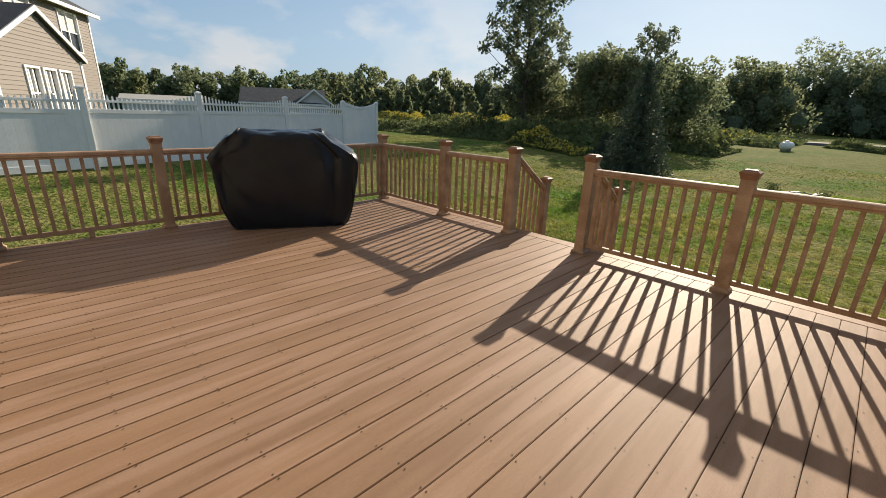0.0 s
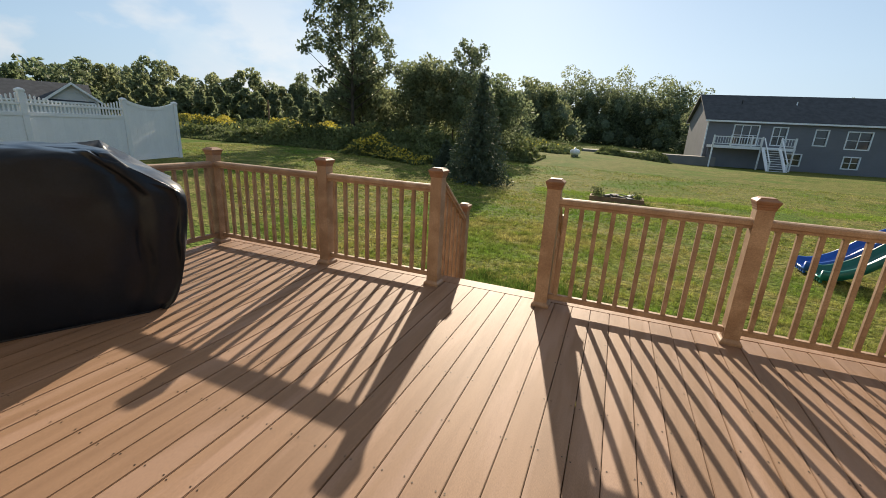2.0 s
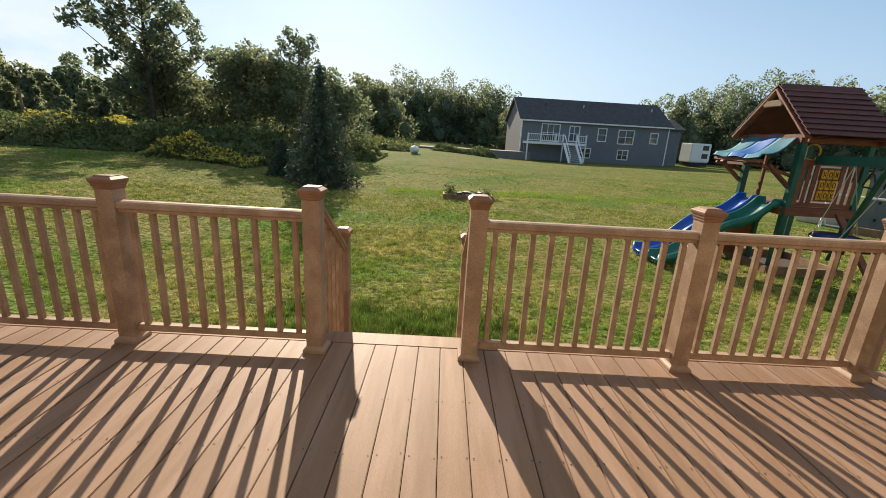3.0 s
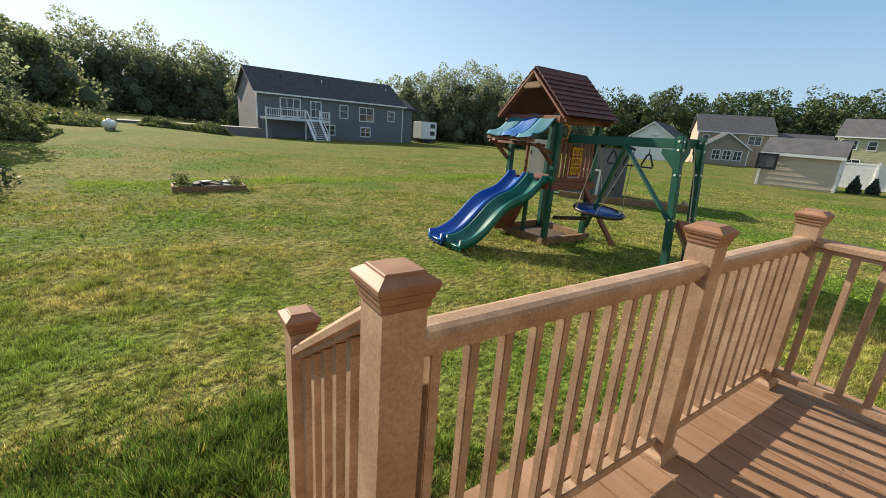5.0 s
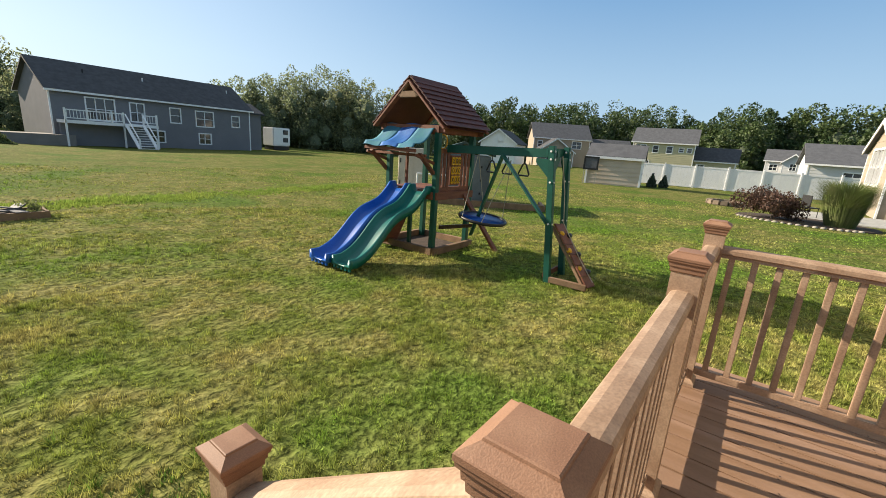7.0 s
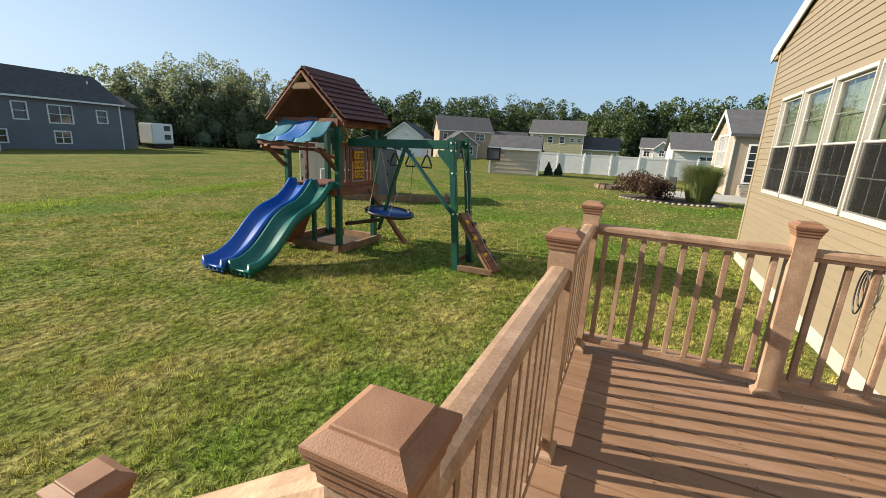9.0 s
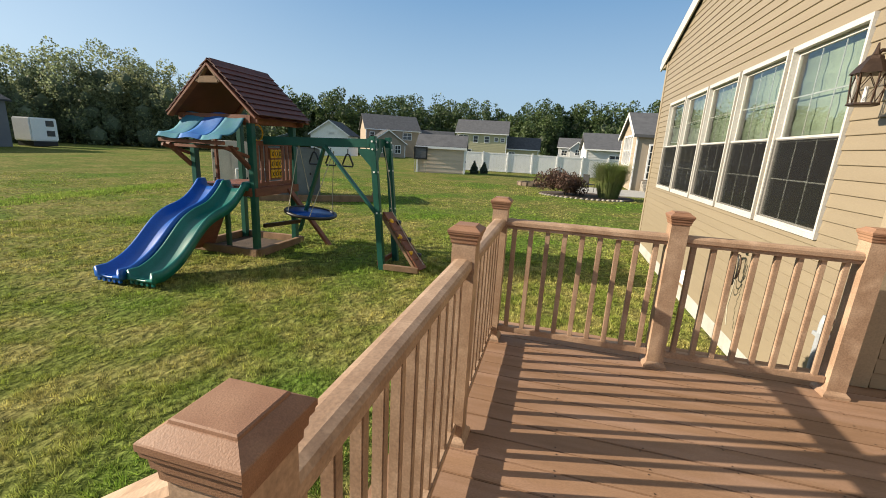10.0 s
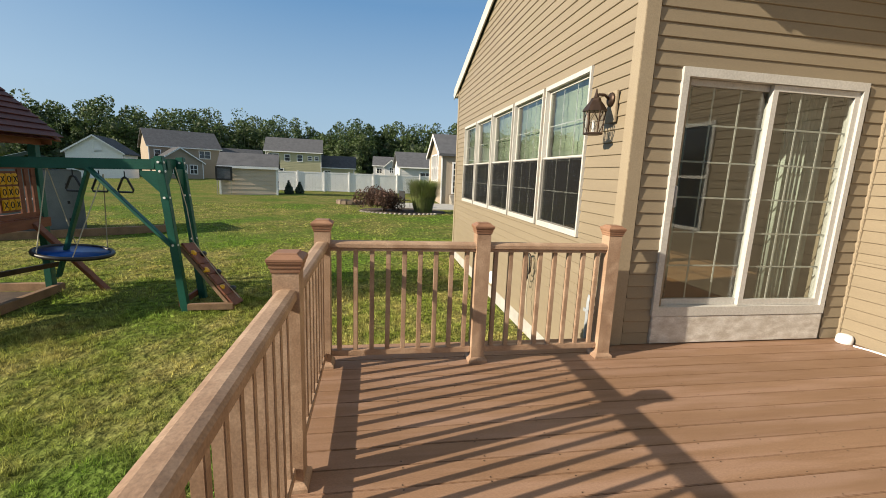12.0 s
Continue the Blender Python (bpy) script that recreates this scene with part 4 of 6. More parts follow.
for k in range(6):
    a = k * math.pi / 3
    part("bar", tubed([(0.088 * math.cos(a), 0.165 + 0.088 * math.sin(a), -0.05), (0.072 * math.cos(a), 0.165 + 0.072 * math.sin(a), -0.235)], 0.005, 5), M["bronze"], lan)
    b = a + math.pi / 3
    bm = bmesh.new()
    bm.faces.new([bm.verts.new(c) for c in ((0.086 * math.cos(a), 0.165 + 0.086 * math.sin(a), -0.052), (0.086 * math.cos(b), 0.165 + 0.086 * math.sin(b), -0.052), (0.07 * math.cos(b), 0.165 + 0.07 * math.sin(b), -0.232), (0.07 * math.cos(a), 0.165 + 0.07 * math.sin(a), -0.232))])
    p = part("glass_panel", bm, M["lampglass"], lan)
    lo, hi = [Vector((0.071 * math.cos(q), 0.165 + 0.071 * math.sin(q), -0.225)) for q in (a, b)], [Vector((0.087 * math.cos(q), 0.165 + 0.087 * math.sin(q), -0.060)) for q in (a, b)]
    top, foot, left, right = (hi[0] + hi[1]) / 2, (lo[0] + lo[1]) / 2, (lo[0] + hi[0]) / 2, (lo[1] + hi[1]) / 2
    part("came", tubed([top, left, foot, right, top], 0.0025, 4), M["bronze"], p, "thin bronze diamond came")
    p.visible_shadow = False
bm = bmesh.new()
lathe(bm, [(0.066, -0.25), (0.082, -0.243), (0.08, -0.232), (0.02, -0.228)], 6)
bmesh.ops.translate(bm, verts=bm.verts, vec=(0, 0.165, 0))
part("bottom_ring", bm, M["bronze"], lan)
part("bulb_holder", tubed([(0, 0.165, -0.225), (0, 0.165, -0.13)], [0.014, 0.011]), M["white"], lan)

# hose bib, coiled cable, vent and pipe on the wall below the windows
cab = thing("hanging_cable", "loose black cable and pale cord looped on a wall hook", "cable", pose(2.40, CY + 0.02, 0.44) @ Matrix.Scale(1.2, 4))
part("hook_box", boxed(-0.035, 0.035, 0, 0.05, 0.04, 0.11, 0.01), M["black"], cab)
for k in range(3):
    part("loop", tubed([(0.02 * k + 0.07 * math.sin(t), 0.05 + 0.01 * k, 0.02 - 0.16 * (1 - math.cos(t)) * (0.7 + 0.2 * k)) for t in np.linspace(0, 2 * math.pi, 22)], 0.006, 6), M["black"] if k else M["bronze"], cab)
part("cord_end", tubed([(-0.02, 0.05, 0), (-0.05, 0.06, -0.25), (-0.02, 0.06, -0.45), (-0.07, 0.06, -0.62)], 0.005, 6), M["rope"], cab)
vent = thing("wall_vent", "small white dryer vent hood low on the siding", "vent", pose(4.06, CY + 0.02, -0.30))
part("hood", boxed(-0.10, 0.10, 0, 0.05, -0.08, 0.12, 0.01), M["white"], vent)
part("flap", boxed(-0.08, 0.08, 0.05, 0.056, -0.07, 0.10), M["white"], vent)
pp = thing("wall_conduit", "grey plastic conduit rising from the lawn to the siding", "conduit", pose(0.91, CY + 0.05, 0))
part("pipe", tubed([(0, 0, G0 - 0.05), (0, 0, 0.30), (0, -0.01, 0.36)], 0.03, 10), M["conduit"], pp, smooth=True)
for z in (-0.3, 0.2):
    part("clamp", boxed(-0.05, 0.05, -0.045, 0.034, z, z + 0.03, 0.003), M["conduit"], pp)
ol = thing("white_hose_reel_cap", "round white plastic fitting on the deck by the corner", "fitting", pose(0.50, -0.61, 0))
bm = bmesh.new()
lathe(bm, [(0.06, 0.001), (0.065, 0.012), (0.062, 0.06), (0.05, 0.08), (0.02, 0.088)], 20)
part("body", bm, M["white"], ol, smooth=True)
part("strap", tubed([(-0.1, 0.03, 0.012), (-0.2, -0.02, 0.010), (-0.34, -0.04, 0.010)], 0.008), M["white"], ol)

# ---- play set ----
FX0, FX1, FY0, FY1 = 3.50, 4.62, 8.68, 9.86
GP = on_ground(4, 8.5)
PZ = 0.53                                  # platform
ps = thing("play_set", "wooden play fort with red roof, wave slides and swing beam", "play set")


def stick(name, a, b, w, d, material, parent=ps, label="", up=(0, 0, 1)):
    return part(name, beamed(a, b, w, d, 0.006, up), M[material], parent, label)


for x in (FX0, FX1):
    for y in (FY0, FY1):
        stick("corner_post", (x, y, GP - 0.05), (x, y, 1.72), 0.1, 0.1, "green", up=(0, 1, 0))
stick("mid_post", (FX0 + 0.02, 9.28, GP), (FX0 + 0.02, 9.28, PZ), 0.07, 0.07, "green", up=(0, 1, 0))
stick("slim_post", (FX0 + 0.05, 9.45, PZ), (FX0 + 0.05, 9.45, 1.6), 0.05, 0.05, "redwood", up=(0, 1, 0))
for y in (FY0 - 0.06, FY1 + 0.06):
    stick("floor_beam", (FX0 - 0.05, y, PZ - 0.06), (FX1 + 0.05, y, PZ - 0.06), 0.035, 0.14, "redwood")
    stick("top_plate", (FX0 - 0.1, y, 1.66), (FX1 + 0.1, y, 1.66), 0.035, 0.12, "redwood")
for x in (FX0 - 0.06, FX1 + 0.06):
    stick("floor_beam", (x, FY0, PZ - 0.06), (x, FY1, PZ - 0.06), 0.035, 0.14, "redwood", up=(0, 0, 1))
    stick("top_plate", (x, FY0 - 0.2, 1.67), (x, FY1 + 0.2, 1.67), 0.035, 0.12, "redwood")
for k in range(8):
    x = FX0 + 0.02 + k * 0.138
    part("floor_board", boxed(x, x + 0.13, FY0 - 0.04, FY1 + 0.04, PZ, PZ + 0.025), M["redwood"], ps)
# side panel with a game of noughts and crosses, facing south
pan = part("railing_panel", boxed(FX0 + 0.05, FX1 - 0.05, FY0 - 0.02, FY0 + 0.015, PZ + 0.03, PZ + 0.10), M["redwood"], ps)
part("panel_top", boxed(FX0 + 0.05, FX1 - 0.05, FY0 - 0.02, FY0 + 0.015, PZ + 0.72, PZ + 0.80), M["redwood"], ps)
for k, x in enumerate((3.60, 3.72, 3.84, 4.28, 4.40, 4.52)):
    part("slat", boxed(x - 0.035, x + 0.035, FY0 - 0.022, FY0 + 0.002, PZ + 0.04, PZ + 0.78), M["redwood"], ps)
game = part("game_board", boxed(3.90, 4.22, FY0 - 0.03, FY0, PZ + 0.13, PZ + 0.69, 0.004), M["redwood"], ps)
for i in range(3):
    for j in range(3):
        t = part("game_tile", boxed(3.915 + i * 0.1, 4.005 + i * 0.1, FY0 - 0.05, FY0 - 0.031, PZ + 0.16 + j * 0.175, PZ + 0.31 + j * 0.175, 0.008), M["yellow"], game, "yellow plastic turning tile")
        cx, cz = 3.96 + i * 0.1, PZ + 0.235 + j * 0.175
        if (i + j) % 2:
            part("mark", tubed([(cx + 0.025 * math.cos(a), FY0 - 0.052, cz + 0.04 * math.sin(a)) for a in np.linspace(0, 6.28, 13)], 0.006, 5), M["black"], ps)
        else:
            for s in (-1, 1):
                part("mark", tubed([(cx - 0.025, FY0 - 0.052, cz - 0.04 * s), (cx + 0.025, FY0 - 0.052, cz + 0.04 * s)], 0.006, 5), M["black"], ps)
# steering wheel
part("steering_wheel", tubed([(3.78 + 0.13 * math.cos(a), 8.78, 1.46 + 0.13 * math.sin(a)) for a in np.linspace(0, 6.283, 19)], 0.014, 6), M["yellow"], ps, "yellow plastic steering wheel")
# roof
RY, RZ, EZ = 9.25, 2.52, 1.72
RX0, RX1 = 3.28, 4.72
for s in (-1, 1):
    ey = RY + s * 0.86
    n = 9
    slope = part("roof_panel", beamed((RX0 + 0.02, (RY + ey) / 2, (RZ + EZ) / 2), (RX1 - 0.02, (RY + ey) / 2, (RZ + EZ) / 2), 0.012, 1.2, 0, up=(0, s * 0.80, -0.86)), M["roofwood"], ps, "dark red roof boards")
    for k in range(n):
        a, b = k / n, (k + 1) / n + 0.03
        p0, p1 = Vector((0, RY + s * 0.86 * a, RZ - 0.80 * a)), Vector((0, RY + s * 0.86 * b, RZ - 0.80 * b))
        nrm = Vector((0, s * 0.80, 0.86)).normalized()
        bm = bmesh.new()
        o0, o1 = p0 + nrm * 0.010, p1 + nrm * 0.034
        q0, q1 = o0 + nrm * 0.014, o1 + nrm * 0.014
        v = [bm.verts.new((x, p.y, p.z)) for x in (RX0, RX1) for p in (o0, o1, q1, q0)]
        for f in ((0, 1, 2, 3), (7, 6, 5, 4), (0, 4, 5, 1), (1, 5, 6, 2), (2, 6, 7, 3), (3, 7, 4, 0)):
            bm.faces.new([v[i] for i in f])
        bmesh.ops.recalc_face_normals(bm, faces=bm.faces)
        part("roof_board", bm, M["roofwood"], ps)
    for x in (RX0 + 0.03, RX1 - 0.03):
        stick("rafter", (x, RY, RZ - 0.05), (x, ey, EZ - 0.05), 0.04, 0.11, "redwood", up=(1, 0, 0))
part("gable_plaque", boxed(RX0 - 0.02, RX0 + 0.015, 9.05, 9.45, 2.18, 2.29, 0.01), M["greywood"], ps)
stick("gable_brace", (RX0 + 0.01, 9.02, 2.20), (RX0 + 0.01, 9.22, 2.42), 0.03, 0.06, "greywood", up=(1, 0, 0))
stick("gable_brace", (RX0 + 0.01, 9.48, 2.20), (RX0 + 0.01, 9.28, 2.42), 0.03, 0.06, "greywood", up=(1, 0, 0))
# awning over the slides
for nm, y0, y1, mm in (("awning_side", 8.72, 9.10, "tarp2"), ("awning_middle", 9.10, 9.52, "tarp"), ("awning_side", 9.52, 9.95, "tarp2")):
    bm = bmesh.new()
    grid = [[bm.verts.new((FX0 - 0.02 - 0.62 * a, y0 + (y1 - y0) * b, 1.74 - 0.36 * a - 0.11 * math.sin(a * math.pi) + 0.014 * math.sin((y0 + (y1 - y0) * b) * 11 + a * 6) - (0.0 if a < 0.95 else 0.06))) for b in np.linspace(0, 1, 8)] for a in (0, 0.15, 0.3, 0.45, 0.6, 0.75, 0.9, 0.97, 1.0)]
    for r0, r1 in zip(grid, grid[1:]):
        for k in range(7):
            bm.faces.new((r0[k], r0[k + 1], r1[k + 1], r1[k]))
    ob = part(nm, bm, M[mm], ps, "sagging blue canvas awning", smooth=True)
    so = ob.modifiers.new("solid", "SOLIDIFY")
    so.thickness = 0.006
for y in (8.72, 9.93):
    stick("awning_arm", (FX0, y, 1.05), (2.95, y, 1.20), 0.05, 0.05, "redwood")
    stick("awning_brace", (FX0, y, 0.85), (3.05, y, 1.22), 0.05, 0.09, "redwood", up=(0, 1, 0))
stick("awning_bar", (2.92, 8.70, 1.27), (2.92, 9.95, 1.27), 0.05, 0.06, "redwood")
stick("awning_bar", (3.2, 8.70, 1.19), (3.2, 9.95, 1.19), 0.05, 0.05, "redwood")


def slide(y, x_end, material, name):
    n = 40
    rows = []
    bm = bmesh.new()
    top, bot = PZ - 0.02, GP + 0.08
    for k in range(n + 1):
        t = k / n
        x = FX0 - 0.02 + (x_end - FX0) * t
        s = max(0.0, (t - 0.08) / 0.84)
        s = min(1, s)
        z = top + (bot - top) * (s + 0.068 * math.sin(s * math.pi * 2 * 1.5) * (1 - s * 0.3))
        if t < 0.08:
            z = top + 0.02
        prof = [(-0.235, -0.03), (-0.235, 0.10), (-0.20, 0.125), (-0.175, 0.11), (-0.15, 0.02), (-0.08, 0.0), (0.08, 0.0), (0.15, 0.02), (0.175, 0.11), (0.20, 0.125), (0.235, 0.10), (0.235, -0.03), (0.0, -0.03)]
        rows.append([bm.verts.new((x, y + a, z + b)) for a, b in prof])
    for r0, r1 in zip(rows, rows[1:]):
        for k in range(len(r0)):
            bm.faces.new((r0[k], r0[(k + 1) % len(r0)], r1[(k + 1) % len(r0)], r1[k]))
    bm.faces.new(rows[0]); bm.faces.new(rows[-1][::-1])
    bmesh.ops.recalc_face_normals(bm, faces=bm.faces)
    s = part(name, bm, M[material], ps, "glossy moulded plastic wave slide", smooth=True)
    for k in range(5):
        part("slide_foot", boxed(x_end - 0.012, x_end + 0.02, y - 0.2 + k * 0.09, y - 0.16 + k * 0.09, GP + 0.0, GP + 0.09), M[material], s)


slide(9.47, 1.53, "slide_blue", "blue_slide")
slide(8.96, 1.58, "slide_green", "green_slide")
# base timbers, brace and under-fort boards
for a, b in (((FX0 - 0.08, FY0 - 0.08), (FX1 + 0.1, FY0 - 0.08)), ((FX0 - 0.08, FY0 - 0.08), (FX0 - 0.08, FY1 + 0.1)), ((FX1 + 0.08, FY0 - 0.08), (FX1 + 0.08, FY1 + 0.1)), ((FX0 - 0.08, FY1 + 0.1), (FX1 + 0.1, FY1 + 0.1))):
    stick("base_timber", (*a, GP + 0.06), (*b, GP + 0.06), 0.09, 0.13, "greywood")
stick("diagonal_brace", (4.36, 8.62, PZ - 0.05), (4.66, 7.92, GP + 0.0), 0.05, 0.12, "redwood", up=(1, 0, 0))
stick("side_bar", (FX0 + 0.1, 8.6, GP + 0.52), (4.5, 8.45, GP + 0.48), 0.05, 0.07, "bronze")
part("sandbox_sand", boxed(FX0, FX1, FY0, FY1, GP - 0.05, GP + 0.008), M["soil"], ps)
part("climbing_wall", beamed((FX0 - 0.1, 9.75, GP + 0.05), (FX0 - 0.05, 9.3, PZ - 0.1), 0.5, 0.03, 0.004, up=(0, 1, 0)), M["redwood"], ps)
# swing beam and its end frame: two posts leaning in towards the fort, a header and gussets
BZ, BX = 1.37, 3.80
stick("swing_beam", (BX, FY0 - 0.02, BZ - 0.03), (BX, 6.52, BZ + 0.02), 0.09, 0.14, "green", label="long dark green beam")


def lean_y(z):
    return 6.39 + 0.19 * (z - GP) / 2.1


for x in (3.68, 4.30):
    leg = stick("frame_post", (x, lean_y(GP - 0.05), GP - 0.05), (x, lean_y(1.50), 1.50), 0.09, 0.10, "green", up=(0, 1, 0))
    for z in (1.42, 1.30, 0.95, 0.30):
        part("bolt", tubed([(x - 0.012, lean_y(z) - 0.045, z), (x - 0.012, lean_y(z) - 0.06, z)], 0.016, 8), M["white"], leg, "pale bolt head")
        part("bolt", tubed([(x - 0.045, lean_y(z), z), (x - 0.058, lean_y(z), z)], 0.016, 8), M["white"], leg)
stick("header", (3.64, lean_y(1.40) + 0.07, 1.40), (4.36, lean_y(1.40) + 0.07, 1.40), 0.04, 0.14, "green")
for x, sx in ((3.725, 1), (4.255, -1)):
    bm = bmesh.new()
    prism(bm, [(x, 1.33), (x + sx * 0.20, 1.33), (x + sx * 0.20, 1.27), (x, 1.02)], lean_y(1.2) - 0.02, lean_y(1.2) + 0.015)
    part("gusset", bm, M["green"], ps)
bm = bmesh.new()
prism(bm, [(6.60, 1.30), (6.84, 1.30), (6.84, 1.24), (6.58, 0.98)], 3.70, 3.735)
for v in bm.verts:
    v.co = Vector((v.co.y, v.co.x, v.co.z))
bmesh.ops.recalc_face_normals(bm, faces=bm.faces)
part("gusset", bm, M["green"], ps)
stick("frame_brace", (BX - 0.06, 7.47, BZ - 0.06), (3.64, lean_y(0.33) + 0.02, 0.30), 0.04, 0.085, "green", up=(1, 0, 0))
stick("fort_brace", (BX - 0.02, 7.49, BZ - 0.06), (3.93, 8.10, GP + 0.42), 0.04, 0.08, "green", up=(1, 0, 0))
stick("cross_bar", (3.70, lean_y(GP + 0.2) + 0.06, GP + 0.08), (4.34, lean_y(GP + 0.2) + 0.06, GP + 0.08), 0.04, 0.09, "redwood")
# climbing ramp with holds
ra, rb = Vector((4.0, 6.44, 0.27)), Vector((3.86, 5.73, GP + 0.02))
dirv = (rb - ra)
for k in range(6):
    p0, p1 = ra + dirv * (k / 6 + 0.004), ra + dirv * ((k + 1) / 6 - 0.004)
    part("ramp_board", beamed(p0, p1, 0.42, 0.03, 0.004, up=(0, 1, 0)), M["redwood"], ps)
side = Vector((1, 0, 0))
nrm = dirv.cross(side).normalized()
nrm = nrm if nrm.z > 0 else -nrm
for k, (t, u, mm) in enumerate(((0.15, -0.12, "yellow"), (0.42, -0.15, "yellow"), (0.70, -0.13, "yellow"), (0.22, 0.13, "black"), (0.52, 0.12, "black"), (0.80, 0.14, "black"))):
    p = ra + dirv * t + side * u + nrm * 0.02
    bm = bmesh.new()
    bmesh.ops.create_icosphere(bm, subdivisions=2, radius=0.055, matrix=Matrix.Translation(p) @ nrm.to_track_quat("Z", "Y").to_matrix().to_4x4() @ Matrix.Diagonal((1.25, 0.8, 0.75, 1)))
    for v in bm.verts:
        v.co += (v.co - p) * noise.noise(v.co * 18 + Vector((k, 0, 0))) * 0.35
    part("climbing_hold", bm, M[mm], ps, smooth=True)
for s in (-1, 1):
    stick("ramp_rail", ra + side * 0.18 * s - nrm * 0.04, rb + side * 0.18 * s - nrm * 0.04, 0.04, 0.05, "greywood", up=(0, 1, 0))
stick("ramp_foot", (3.64, 6.34, GP + 0.05), (3.66, 5.74, GP + 0.05), 0.08, 0.09, "greywood")
part("climbing_rope", tubed([(4.0, 6.53, 1.36), (4.01, 6.42, 0.8), (4.0, 6.36, 0.30), (3.95, 6.0, -0.22), (3.88, 5.72, GP + 0.10)], 0.007, 6), M["rope"], ps)
# three hand rings on short chains, and the saucer swing
for y in (7.08, 7.39, 7.70):
    h = part("ring", tubed([(BX, y + p, BZ - 0.17 + q) for p, q in ((0, 0), (0.03, -0.02), (0.095, -0.17), (0.085, -0.20), (-0.085, -0.20), (-0.095, -0.17), (-0.03, -0.02), (0, 0))], 0.014, 6), M["black"], ps, "black triangular hand ring")
    part("chain", tubed([(BX, y, BZ - 0.09), (BX, y, BZ - 0.175)], 0.008, 5), M["black"], h)
sw = thing("saucer_swing", "round blue net saucer swing with black rim on ropes", "swing", pose(BX + 0.02, 7.80, 0.16, 7, 0, 0))
part("rim", tubed([(0.42 * math.cos(a), 0.42 * math.sin(a), 0.0) for a in np.linspace(0, 6.2832, 33)], 0.028, 8), M["black"], sw, smooth=True)
bm = bmesh.new()
lathe(bm, [(0.41, 0.0), (0.3, -0.03), (0.1, -0.05), (0.01, -0.052), (0.01, -0.046), (0.1, -0.044), (0.3, -0.024), (0.4, 0.006)], 32)
part("seat", bm, M["slide_blue"], sw, smooth=True)
for a in (0.5, 2.64, 3.64, 5.78):
    part("rope", tubed([(0.42 * math.cos(a), 0.42 * math.sin(a), 0), (-0.02, 0.33 * (1 if math.sin(a) > 0 else -1), BZ - 0.25)], 0.007, 5), M["rope"], sw)
# timbers of the play area
for a, b in (((9.1, 13.2), (11.4, 9.9)), ((11.4, 9.9), (12.6, 10.6))):
    z = on_ground(*a)
    tagged(part("edging_timber", beamed((*a, z + 0.08), (*b, z + 0.08), 0.14, 0.22, 0.015), M["greywood"]), "weathered brown landscaping timber on the lawn", "timber")

# resin shed and goal behind the fort
rs = thing("resin_shed", "grey resin garden shed with double doors and dark roof", "garden shed", pose(11.3, 13.5, on_ground(11, 13.6), 0, 0, -52))
part("body", boxed(-1.05, 1.05, -0.8, 0.8, 0, 1.75, 0.03), M["resin"], rs)
for s in (-1, 1):
    d = part("door", boxed(0.03 if s > 0 else -0.72, 0.72 if s > 0 else -0.03, -0.835, -0.802, 0.08, 1.65, 0.01), M["resin"], rs)
    part("handle", boxed(s * 0.09 - 0.015, s * 0.09 + 0.015, -0.87, -0.836, 0.8, 1.1, 0.006), M["black"], d)
    for k in range(3):
        part("hinge", boxed(s * 0.7 - 0.03, s * 0.7 + 0.03, -0.85, -0.836, 0.3 + k * 0.5, 0.38 + k * 0.5), M["black"], d)
for k in range(6):
    part("wall_rib", boxed(0.78 + k * 0.045, 0.80 + k * 0.045, -0.815, -0.8005, 0.1, 1.65), M["resin"], rs)
cab2 = thing("storage_cabinet", "beige resin storage cabinet with black latches", "cabinet", pose(9.6, 14.6, on_ground(9.6, 14.6), 0, 0, -46))
part("body", boxed(-0.55, 0.55, -0.35, 0.35, 0, 1.85, 0.03), M["resin_pale"], cab2)
for s_ in (-1, 1):
    d = part("door", boxed(*sorted((s_ * 0.02, s_ * 0.5)), -0.375, -0.352, 0.08, 1.75, 0.01), M["resin_pale"], cab2)
    for z in (0.5, 1.3):
        part("latch", boxed(s_ * 0.48 - 0.02, s_ * 0.48 + 0.02, -0.39, -0.376, z, z + 0.16), M["black"], d)
bm = bmesh.new()
prism(bm, [(-1.2, 1.74), (0, 2.15), (1.2, 1.74), (1.2, 1.82), (0, 2.24), (-1.2, 1.82)], -0.92, 0.92)
part("roof", bm, M["resin_roof"], rs)
goal = thing("soccer_goal", "small white tube soccer goal on the lawn", "goal", pose(9.4, 13.0, on_ground(9.4, 13.0), 0, 0, -50))
for nm, a, b in (("post", (-0.9, 0, 0), (-0.9, 0, 1.0)), ("post", (0.9, 0, 0), (0.9, 0, 1.0)), ("crossbar", (-0.9, 0, 1.0), (0.9, 0, 1.0)), ("stay", (-0.9, 0, 1.0), (-0.9, 0.7, 0)), ("stay", (0.9, 0, 1.0), (0.9, 0.7, 0)), ("ground_bar", (-0.9, 0.7, 0.02), (0.9, 0.7, 0.02))):
    part(nm, tubed([a, b], 0.03, 8), M["white"], goal)

